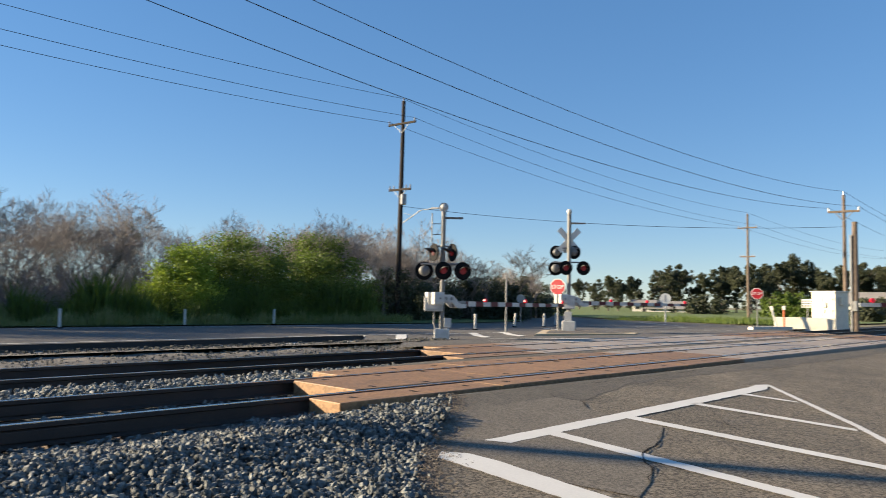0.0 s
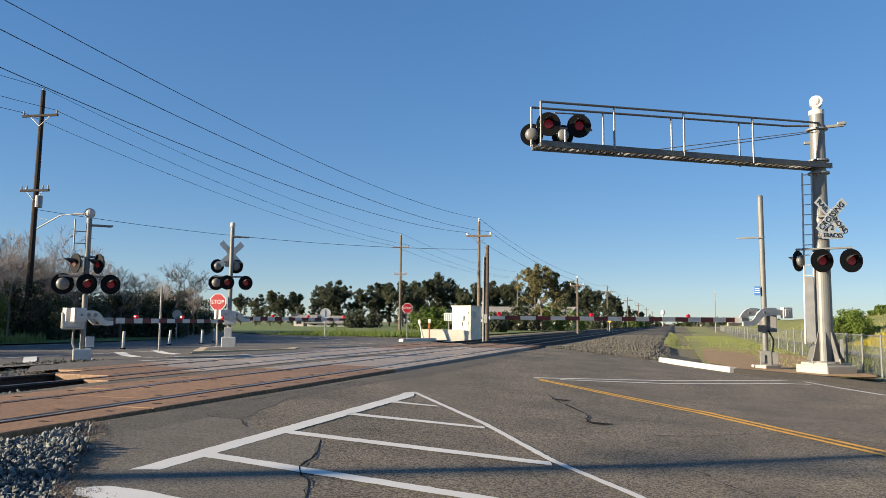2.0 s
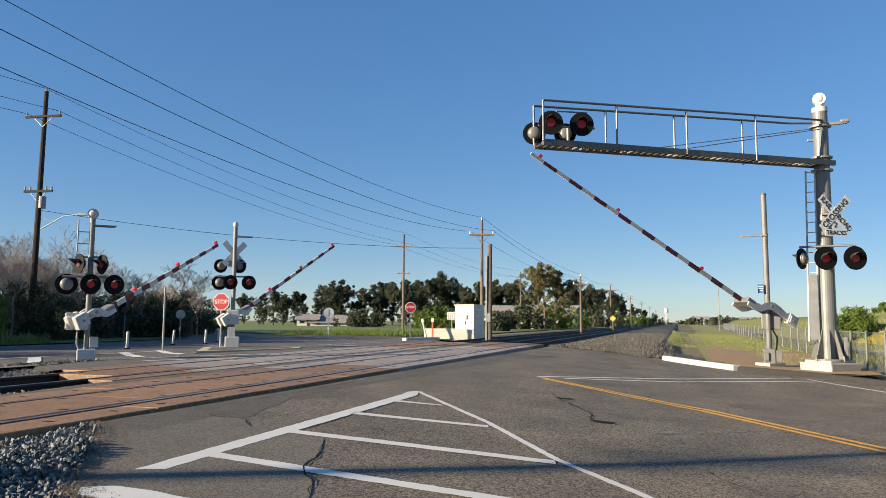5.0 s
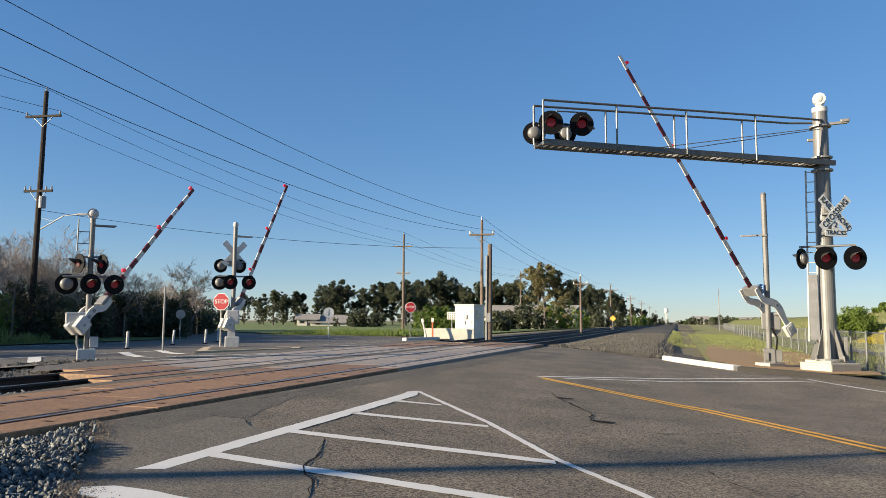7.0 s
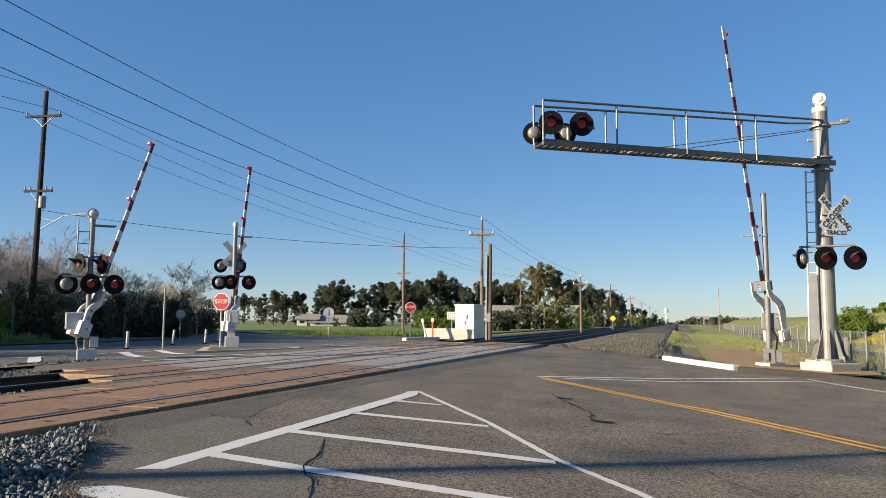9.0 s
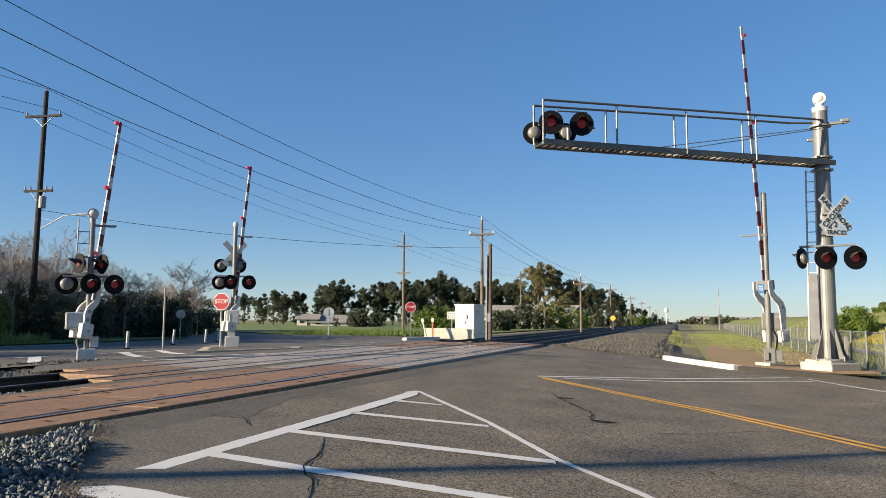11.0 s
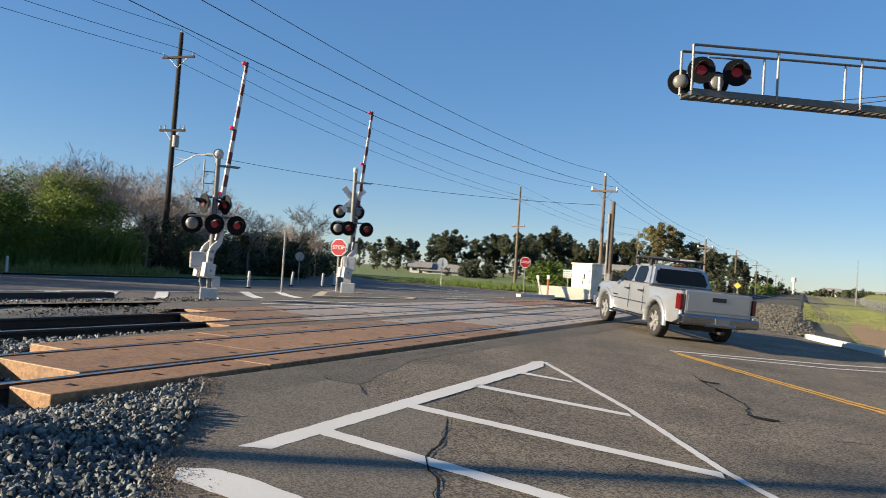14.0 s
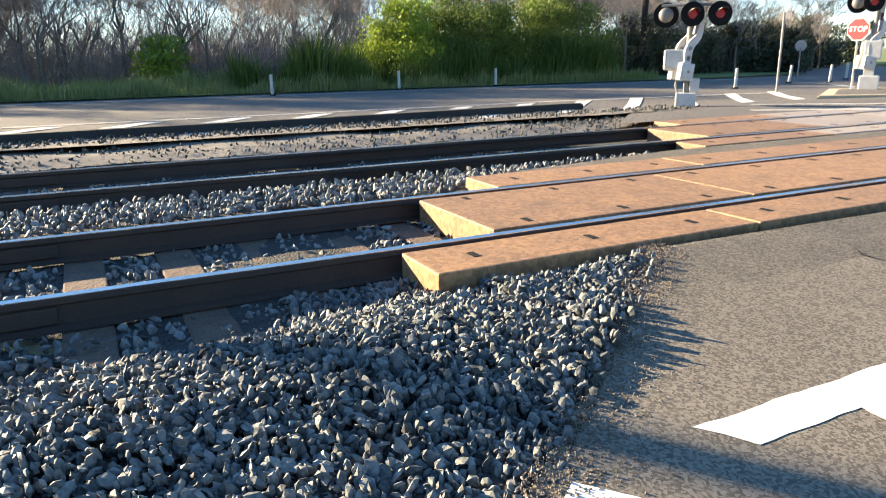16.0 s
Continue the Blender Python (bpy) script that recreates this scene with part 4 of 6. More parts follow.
tubes("lamp_pipe", "dull", [(along(L + 0.1, 6.3, 0.22), along(L - 1.5, 6.36, 0.22), 0.03), (along(L - 0.42, 6.72, 0.2), along(L - 1.3, 6.76, 0.2), 0.02), (along(L - 0.85, 5.95, 0), along(L - 0.85, 6.4, 0), 0.04)], cant)

# signs and lamps on the mast
crossbuck(cant, (0.35, -0.40, 4.60), 38, 1.30, True, True)
boxes("sign_bracket", "dull", [(0.0, 0.5, -0.33, -0.22, 4.58, 4.64)], cant)
boxes("sign_bracket", "dull", [(0.0, 0.5, -0.33, -0.22, 3.98, 4.03)], cant)
tubes("lamp_crossarm", "dull", [((-0.62, -0.3, 3.66), (0.85, -0.34, 3.66), 0.032)], cant)
signal_lamp(cant, (0.06, -0.46, 3.30), 30, 0.34)
signal_lamp(cant, (0.80, -0.46, 3.28), 30, 0.34)
signal_lamp(cant, (-0.56, -0.15, 3.33), -118, 0.31)
ladder = [((-0.46, -0.18, 0.9), (-0.36, -0.18, 5.95), 0.026), ((-0.20, -0.18, 0.9), (-0.12, -0.18, 5.95), 0.022)]
for s in ladder:
    tubes("ladder_rail", "white", [s], cant)
for k in range(17):
    z = 1.1 + 0.3 * k
    f = (z - 0.9) / 5.05
    tubes("ladder_rung", "white", [((-0.46 + 0.10 * f, -0.18, z), (-0.20 + 0.08 * f, -0.18, z), 0.014)], cant, seg=6)
boxes("ladder_guard", "dull", [(-0.42, -0.18, -0.22, -0.20, 0.95, 2.85)], cant, "grey sheet-metal ladder guard", bevel=0)


# ---- signs, posts, cabinet ----
def octagon(bm, r, y0, y1):
    lo = [bm.verts.new((r * math.cos(a), y0, r * math.sin(a))) for a in [math.pi / 8 + k * math.pi / 4 for k in range(8)]]
    hi = [bm.verts.new((v.co.x, y1, v.co.z)) for v in lo]
    bm.faces.new(lo)
    bm.faces.new(hi)
    for i in range(8):
        bm.faces.new((lo[i], lo[(i + 1) % 8], hi[(i + 1) % 8], hi[i]))
    bmesh.ops.recalc_face_normals(bm, faces=bm.faces[:])


def stop_sign(at, yaw, height, size, label):
    ob = empty("stop_sign", pose(*at, 0, 0, yaw), label, "stop sign", "stop signs")
    tubes("post", "dull", [((0, 0.03, -0.05), (0, 0.03, height + size * 0.35), 0.03)], ob)
    bm = bmesh.new()
    octagon(bm, size * 0.541, -0.004, 0.0)
    b = part("border", bm, "letter_white", ob, "white border")
    b.location = (0, 0, height)
    bm = bmesh.new()
    octagon(bm, size * 0.50, -0.008, -0.004)
    f = part("face", bm, "stop_red", ob, "red octagonal face")
    f.location = (0, 0, height)
    words("STOP", (size * 0.42) * 0.82, pose(0, -0.012, 0, 90, 0, 0), "letter_white", f)
    return ob


stop_sign((-15.58, 22.40, 0.38), 8, 1.62, 0.60, "red stop sign on a steel post beside the signal")
stop_sign((-16.6, 44.6, 0.25), 20, 1.98, 0.66, "distant red stop sign on a steel post")
disc = empty("advance_warning_sign", pose(-22.7, 45.0, 0.25, 0, 0, 28), "round white sign seen from behind on a white post", "road sign")
tubes("post", "white", [((0, 0, -0.05), (0, 0, 1.5), 0.045)], disc)
tubes("disc", "sign_white", [((0, -0.05, 1.62), (0, -0.035, 1.62), 0.36)], disc, seg=28)
boxes("stiffener", "dull", [(-0.02, 0.02, -0.06, -0.05, 1.4, 1.85)], disc, bevel=0)
sp = empty("sign_post", pose(-17.16, 21.34, 0.25, 0, 0, 38), "thin bare steel sign post on the far road", "sign post")
tubes("post", "dull", [((0, 0, -0.05), (0, 0, 2.25), 0.035)], sp)
grey = empty("round_sign", pose(-24.05, 31.15, 0.25, 0, 0, 215), "round grey back of a road sign on a post", "road sign")
tubes("post", "dull", [((0, 0, -0.05), (0, 0, 1.3), 0.03)], grey)
tubes("disc", "sign_back", [((0, -0.03, 1.38), (0, -0.04, 1.38), 0.23)], grey, seg=24)
first = None
for x, y in ((-19.66, 22.44), (-21.2, 27.0), (-20.66, 28.57), (-22.1, 31.6)):
    if first is None:
        first = empty("delineator_post", pose(x, y, 0.25), "white plastic delineator post on a dark foot", "delineator post", "delineator posts")
        tubes("post", "white", [((0, 0, 0.03), (0.02, 0, 0.66), 0.05)], first, seg=10)
        tubes("foot", "gap", [((0, 0, -0.02), (0, 0, 0.05), 0.11)], first, seg=10)
    else:
        copy_thing(first, pose(x, y, 0.25, random.uniform(-3, 3), random.uniform(-4, 4), 0))
for x, y in ((-25.7, 8.6), (-26.6, 13.4), (-26.9, 17.6)):
    copy_thing(first, pose(x, y, 0.25, 2, 1, 0))

hut = empty("signal_cabinet", pose(-11.62, 41.2, 0.34, 0, 0, -14), "cream steel railway signal cabinet beside the track", "cabinet")
boxes("body", "cabinet", [(-0.62, 0.62, -0.62, 0.62, 0.0, 1.90)], hut, bevel=0.02)
boxes("roof", "cabinet", [(-0.67, 0.67, -0.68, 0.67, 1.90, 1.97)], hut, bevel=0.02)
for x0, x1 in ((-0.50, -0.01), (0.01, 0.50)):
    leaf_ = boxes("door", "cabinet", [(x0, x1, -0.645, -0.622, 0.12, 1.78), (x0 + 0.06, x1 - 0.06, -0.652, -0.644, 0.2, 1.7)], hut, bevel=0.008)
    for zz in (0.35, 0.95, 1.55):
        xh = x0 if x0 < -0.1 else x1
        tubes("hinge", "dull", [((xh, -0.655, zz - 0.06), (xh, -0.655, zz + 0.06), 0.015)], leaf_, seg=6)
boxes("padlock_box", "cabinet", [(-0.02, 0.20, -0.74, -0.655, 1.12, 1.38)], hut, bevel=0.01)
tubes("door_handle", "dull", [((0.10, -0.68, 0.80), (0.10, -0.68, 1.02), 0.02)], hut)
boxes("plinth", "concrete", [(-0.74, 0.74, -0.74, 0.74, -0.1, 0.02)], hut)
boxes("vent_hood", "cabinet", [(0.62, 0.74, -0.25, 0.2, 1.25, 1.65)], hut)
wall = empty("concrete_barrier", pose(-12.05, 38.5, 0.34, 0, 0, 16), "cream-painted low concrete barrier before the cabinet", "barrier")
boxes("slab", "cabinet", [(-1.35, 1.35, -0.14, 0.14, -0.1, 0.60)], wall, bevel=0.03)
grid = empty("lattice_sign", pose(-12.9, 41.8, 0.34, 0, 0, 12), "small white perforated panel on a post", "sign")
tubes("post", "dull", [((0, 0, 0), (0, 0, 1.3), 0.03)], grid)
boxes("panel", "sign_white", [(-0.28, 0.28, -0.03, -0.01, 1.1, 1.55)], grid, bevel=0)
for ix in range(4):
    for iz in range(3):
        boxes("hole", "gap", [(-0.24 + 0.13 * ix, -0.17 + 0.13 * ix, -0.034, -0.0305, 1.15 + 0.13 * iz, 1.22 + 0.13 * iz)], grid, bevel=0)
for x, y, lean, mt, lb in ((-12.95, 37.4, 14, "white", "leaning white marker post"), (-12.6, 37.3, 0, "orange", "orange and white marker post"), (-13.6, 46.5, 0, "white", "white marker post with a small plate")):
    mk = empty("marker_post", pose(x, y, 0.3, 0, -lean, 0), lb, "marker post", "marker posts")
    tubes("post", mt, [((0, 0, -0.05), (0, 0, 1.0), 0.045)], mk)
    boxes("cap", "white", [(-0.07, 0.07, -0.02, 0.02, 1.0, 1.2)], mk)


# ---- utility poles and wires ----
def utility_pole(x, y, top, material, arm_z, lean=0.0, arm=1.05, low=None, turn=0.0, label="tall timber utility pole with a crossarm and insulators"):
    ob = empty("utility_pole", pose(x, y, 0.2, 0, lean, turn), label, "utility pole", "utility poles")
    r = 0.17 if top > 9 else 0.125
    tubes("pole", material, [((0, 0, -0.1), (0, 0, top - 0.2), r, r * 0.65)], ob, seg=10)
    for z in [arm_z] + ([low] if low else []):
        a = arm if z == arm_z else arm * 0.8
        boxes("crossarm", "wood" if material == "wood" else "wood_dark", [(-a, a, -0.14, -0.05, z - 0.26, z - 0.14)], ob)
        tubes("arm_brace", "dull", [((-a * 0.6, -0.10, z - 0.2), (0, -0.10, z - 0.75), 0.02), ((a * 0.6, -0.10, z - 0.2), (0, -0.10, z - 0.75), 0.02)], ob, seg=6)
        for k in (-1, 1) if z == arm_z else (-1, -0.6, 0.6, 1):
            tubes("insulator", "ceramic", [((k * a * 0.93, -0.1, z - 0.14), (k * a * 0.93, -0.1, z + 0.06), 0.05, 0.03)], ob, seg=8)
    tubes("insulator", "ceramic", [((0, 0, top - 0.2), (0, 0, top), 0.05, 0.03)], ob, seg=8)
    return ob


p1 = utility_pole(-30.95, 28.5, 13.1, "wood_dark", 11.75, lean=0.6, low=7.85, turn=6, label="tall dark creosoted utility pole with a transformer")
tubes("transformer", "ceramic", [((0.38, -0.2, 6.75), (0.38, -0.2, 7.35), 0.17)], p1, "grey transformer can", seg=14)
tubes("lamp_arm", "dull", [((0.1, 0, 5.65), (1.6, -0.1, 6.35), 0.03), ((1.6, -0.1, 6.35), (2.5, -0.1, 6.42), 0.025), ((0.1, 0, 6.3), (1.0, -0.05, 6.1), 0.012)], p1)
tubes("lamp_head", "ceramic", [((2.4, -0.1, 6.42), (2.95, -0.1, 6.40), 0.07, 0.05)], p1, "grey street lamp head", seg=12)
utility_pole(-31, -18.0, 13.1, "wood_dark", 11.75)
utility_pole(-31.0, 80.8, 11.7, "wood", 10.2, low=7.0)
utility_pole(-31.0, 149, 11.7, "wood", 10.4)
utility_pole(-12.5, -2.85, 8.6, "wood", 7.5, arm=0.85)
utility_pole(-11.8, 44.7, 7.8, "wood", 6.85, arm=0.8, turn=8)
utility_pole(-9.0, 72, 5.8, "wood", 5.0, arm=0.7)
for y, h in ((108, 6.7), (156, 6.9), (205, 7), (265, 7), (340, 7)):
    utility_pole(-9.2, y, h, "wood", h - 0.8, arm=0.9)
for x, y, h in ((-22, 120, 7), (-22, 190, 7.5), (-21, 300, 8)):
    utility_pole(x, y, h, "wood", h - 0.9, arm=0.9)
stub = empty("timber_post", pose(-9.95, 39.3, 0.3, 0, 0.4, 0), "bare brown timber post without a crossarm", "timber post")
tubes("pole", "wood", [((0, 0, -0.1), (0, 0, 5.35), 0.15, 0.12)], stub)
boxes("conduit", "dull", [(-0.18, -0.10, -0.2, -0.1, 0.0, 4.7), (-0.05, 0.12, -0.28, -0.15, 1.0, 1.5)], stub)


def wire(a, b, sag, r=0.014, label="thin dark overhead wire"):
    bm = bmesh.new()
    a, b = Vector(a), Vector(b)
    n = 22
    pts = [a.lerp(b, k / n) - Vector((0, 0, sag * 4 * (k / n) * (1 - k / n))) for k in range(n + 1)]
    d = (b - a).normalized()
    u = d.cross(Vector((0, 0, 1))).normalized()
    w = u.cross(d)
    rings = [[bm.verts.new(p + (u * math.cos(t) + w * math.sin(t)) * r) for t in (0, 2.094, 4.189)] for p in pts]
    for i in range(n):
        for j in range(3):
            bm.faces.new((rings[i][j], rings[i][(j + 1) % 3], rings[i + 1][(j + 1) % 3], rings[i + 1][j]))
    tagged(part("overhead_wire", bm, "wire"), label, "overhead wire", "overhead wires")


line = [(-31, -18.0, 13.1, 11.75, 1.0), (-30.95, 28.5, 13.1, 11.75, 1.0), (-31, 80.8, 11.7, 10.2, 1.0), (-31, 149, 11.7, 10.4, 1.0)]
for p, q in zip(line, line[1:]):
    wire((p[0], p[1], p[2] + 0.2), (q[0], q[1], q[2] + 0.2), 0.9)
    for s in (-1, 1):
        wire((p[0] + s * p[4], p[1], p[3] + 0.25), (q[0] + s * q[4], q[1], q[3] + 0.25), 0.9)
line = [(-12.5, -2.85, 8.6, 7.5, 0.8), (-11.8, 44.7, 7.8, 6.85, 0.75), (-9.0, 72, 5.8, 5.0, 0.65), (-9.2, 108, 6.7, 5.9, 0.85), (-9.2, 156, 6.9, 6.1, 0.85), (-9.2, 205, 7, 6.2, 0.85), (-9.2, 265, 7, 6.2, 0.85)]
for p, q in zip(line, line[1:]):
    dip = 1.3 if p[1] < 0 else 0.45
    wire((p[0], p[1], p[2] + 0.2), (q[0], q[1], q[2] + 0.2), dip, 0.011)
    for s in (-1, 1):
        wire((p[0] + s * p[4], p[1], p[3] + 0.25), (q[0] + s * q[4], q[1], q[3] + 0.25), dip, 0.011)
wire((-30.9, 28.5, 6.9), (-11.8, 44.7, 6.0), 0.5, 0.013)

# ---- right-hand side: ditch bank, fence, grassy bank ----
sheet("grass_strip", [(0.9, 26.5), (1.9, 23.2), (3.4, 22.0), (5.3, 22.0), (5.6, 42), (7.0, 103), (20, 700), (9, 700), (2.2, 100), (1.0, 60)], 0.05, "dry", "sunlit grass strip between ballast and fence", "grass strip")
sheet("dirt_strip", ragged([(0.98, 26.6), (1.9, 23.3), (3.2, 22.1), (5.2, 22.1), (5.35, 36), (4.6, 43), (3.0, 47), (1.6, 44), (1.1, 34)], 0.5, 0.12), 0.075, "dirt", "bare brown dirt beside the kerb", "dirt")
sheet("bank_track", [(7.6, 20), (8.8, 20), (10.6, 103), (30, 700), (27, 700), (9.3, 103)], 0.07, "path", "pale surfaced track behind the fence", "track")


def bank(x, y):
    """Height of the grassy bank."""
    i = (x - 9.0 - max(0, (y - 60)) * 0.03) / 1.2
    up = 2.5 * min(1, max(0, (i - 1.5) / 4.5)) ** 1.3
    return -0.12 + up * (0.9 + 0.25 * noise.noise((x * 0.12, y * 0.06, 3))) + 0.06 * noise.noise((x, y, 0))


bm = bmesh.new()
n_x, n_y = 26, 60
rows = []
for j in range(n_y):
    y = 14 + 3.2 * j * (1 + j / 60)
    row = []
    for i in range(n_x):
        x = 9.0 + i * 1.2 + max(0, (y - 60)) * 0.03
        row.append(bm.verts.new((x, y, bank(x, y))))
    rows.append(row)
for j in range(n_y - 1):
    for i in range(n_x - 1):
        bm.faces.new((rows[j][i], rows[j][i + 1], rows[j + 1][i + 1], rows[j + 1][i]))
tagged(part("grass_bank", bm, "hill", smooth=True), "long green grassy bank beyond the fence", "grass bank", "", "structure")

fence = empty("chain_link_fence", Matrix(), "grey chain-link fence along the grass strip", "fence")
FP = [(9.4, 12.5), (7.0, 18.3), (5.45, 23.0), (5.55, 32), (5.63, 42), (6.2, 70), (7.1, 103), (10, 180)]
dist, posts = 0.0, []
for (x0, y0), (x1, y1) in zip(FP, FP[1:]):
    ln = math.hypot(x1 - x0, y1 - y0)
    k = max(1, round(ln / (2.4 if y0 < 42 else 4)))
    posts += [(x0 + (x1 - x0) * i / k, y0 + (y1 - y0) * i / k) for i in range(k)]
bm = bmesh.new()
tube(bm, (0, 0, -0.3), (0, 0, 1.15), 0.03, 0.03, 8)
ball(bm, (0, 0, 1.15), 0.036, 8, 5)
post_mesh = None
for x, y in posts:
    if post_mesh is None:
        ob = part("post", bm, "fence", fence)
        post_mesh = ob.data
    else:
        ob = new("post", post_mesh)
        ob.parent = fence
    ob.location = (x, y, -0.08)
for (x0, y0), (x1, y1) in zip(posts, posts[1:]):
    bm = bmesh.new()
    a, b = Vector((x0, y0, 0)), Vector((x1, y1, 0))
    tube(bm, a + Vector((0, 0, 1.05)), b + Vector((0, 0, 1.05)), 0.02, 0.02, 6)
    part("top_rail", bm, "fence", fence)
    bm = bmesh.new()
    ln = (b - a).length
    d = (b - a) / ln
    step = 0.075 if y0 < 30 else (0.12 if y0 < 60 else 0.3)
    r = 0.005 if y0 < 30 else (0.009 if y0 < 60 else 0.02)
    nrm = d.cross(Vector((0, 0, 1))) * r
    h = 1.1
    for k in range(int(-h / step), int(ln / step) + 1):
        for sgn in (1, -1):
            s0 = k * step if sgn > 0 else k * step + h
            p, q = (s0, -0.05), (s0 + sgn * h, -0.05 + h)
            def clip(u):
                return min(max(u, 0), ln)
            u0, u1 = clip(p[0]), clip(q[0])
            if abs(u1 - u0) < 0.02:
                continue
            z0, z1 = p[1] + abs(u0 - p[0]), p[1] + abs(u1 - p[0])
            A, B = a + d * u0 + Vector((0, 0, z0)), a + d * u1 + Vector((0, 0, z1))
            t = (d * sgn - Vector((0, 0, 1))).normalized() * r
            bm.faces.new([bm.verts.new(c) for c in (A - t, A + t, B + t, B - t)])
    part("mesh_panel", bm, "fence", fence)

# small dark posts and a low rail beside the footing
for x, y in ((6.4, 23.4), (6.9, 22.6)):
    bl = empty("bollard", pose(x, y, -0.1), "short dark timber bollard", "bollard", "bollards")
    tubes("post", "wood_dark", [((0, 0, -0.05), (0, 0, 0.42), 0.09)], bl)


# ---- plants ----
def leaf_cloud(name, centre, clumps, n, leaf, material, parent, spread=0.5, seed=1, flat=0.8):
    """Many small leaves round a set of clump centres."""
    rng = np.random.default_rng(seed)
    c = np.array(clumps)
    pick = rng.integers(0, len(c), n)
    d = rng.normal(size=(n, 3))
    d /= np.linalg.norm(d, axis=1)[:, None]
    rad = rng.random(n) ** 0.45
    p = c[pick, :3] + d * (rad * c[pick, 3] * spread)[:, None] * np.array([1, 1, flat]) + np.array(centre)
    a = rng.normal(size=(n, 3))
    a /= np.linalg.norm(a, axis=1)[:, None]
    b = np.cross(a, rng.normal(size=(n, 3)))
    b /= np.linalg.norm(b, axis=1)[:, None]
    s = leaf * rng.uniform(0.5, 1.4, n)[:, None]
    quad = np.stack([p - a * s, p + b * s * 0.45, p + a * s, p - b * s * 0.45], 1).reshape(-1, 3)
    me = bpy.data.meshes.new(name)
    me.from_pydata(quad.tolist(), [], np.arange(n * 4).reshape(-1, 4).tolist())
    me.materials.append(M[material])
    ob = new(name, me)
    ob.parent = parent
    return ob


def branches(rng, height, spread, levels, r0, up=0.55, lean=0.0, forks=(3, 5), trunk=0.25):
    """Tapered limbs that fork: a list of (start, end, r0, r1)."""
    out = []

    def grow(p, d, length, r, lv):
        steps = 2 if lv else 1
        for _ in range(steps):
            q = p + d * (length / steps)
            out.append((p, q, r, r * 0.75))
            r *= 0.75
            p = q
            d = (d + Vector(rng.normal(0, 0.28, 3)) + Vector((0, 0, 0.05))).normalized()
        if lv >= levels:
            return
        for _ in range(rng.integers(*forks)):
            v = Vector(rng.normal(0, 1, 3))
            v.z = abs(v.z) * up
            nd = (d * 0.9 + v.normalized() * spread).normalized()
            grow(p, nd, length * rng.uniform(0.55, 0.85), r * 0.7, lv + 1)

    grow(Vector((0, 0, -0.1)), Vector((lean, 0, 1)).normalized(), height * trunk, r0, 0)
    return out


def limb_mesh(name, segs, material, parent, sides=4):
    verts, faces = [], []
    for a, b, r0, r1 in segs:
        d = (b - a).normalized()
        u = d.orthogonal().normalized()
        w = d.cross(u)
        o = len(verts)
        k = sides if r0 > 0.02 else 3
        for p, r in ((a, r0), (b, r1)):
            for j in range(k):
                t = 2 * math.pi * j / k
                verts.append(p + (u * math.cos(t) + w * math.sin(t)) * r)
        for j in range(k):
            faces.append((o + j, o + (j + 1) % k, o + k + (j + 1) % k, o + k + j))
    me = bpy.data.meshes.new(name)
    me.from_pydata([tuple(v) for v in verts], [], faces)
    me.materials.append(M[material])
    ob = new(name, me)
    ob.parent = parent
    return ob


def bare_tree(seed, height):
    rng = np.random.default_rng(seed)
    ob = empty("bare_tree", Matrix(), "leafless grey-brown tree in a roadside thicket", "tree", "bare trees")
    segs = branches(rng, height, 0.85, 5, 0.075, up=0.75, forks=(3, 5), trunk=0.22)
    limb_mesh("trunk", [s for s in segs if s[2] > 0.018], "bark", ob)
    tagged(limb_mesh("branchwork", [(a, b, max(r0, 0.007), max(r1, 0.004)) for a, b, r0, r1 in segs if r0 <= 0.018], "twig", ob), kind="stuff")
    return ob


rng = np.random.default_rng(5)
kinds = [bare_tree(s, h) for s, h in ((11, 7.4), (12, 6.6), (13, 7.8), (14, 6.2), (15, 7.0), (16, 7.6))]
spots = []
for k in range(235):
    y = -34 + 70 * rng.random()
    x = -30.2 - 13 * rng.random() ** 0.9
    # thinner in the strip from which the evening sun reaches the green bushes
    along_sun = (x + 30.5) * SUN_FROM.x + (y - 19) * SUN_FROM.y
    across_sun = -(x + 30.5) * SUN_FROM.y + (y - 19) * SUN_FROM.x
    if k > 5 and 0 < along_sun < 15 and abs(across_sun) < 6.5 and rng.random() < 0.72:
        continue
    spots.append((x, y))
for k, (x, y) in enumerate(spots):
    src = kinds[k % 6]
    s = rng.uniform(0.85, 1.2) * (1.0 if y > 14 else 1.12)
    m = pose(x, y, 0.25, 0, 0, rng.uniform(0, 360))
    if k < 6:
        src.matrix_basis = m
    else:
        t = copy_thing(src, m)
        t.scale = (s, s, s)


for k in range(44):
    t = copy_thing(kinds[k % 6], pose(-43.5 - 6 * rng.random(), 11 + 30 * rng.random(), 0.25, 0, 0, rng.uniform(0, 360)))
    t.scale = (1.2, 1.2, rng.uniform(1.1, 1.35))


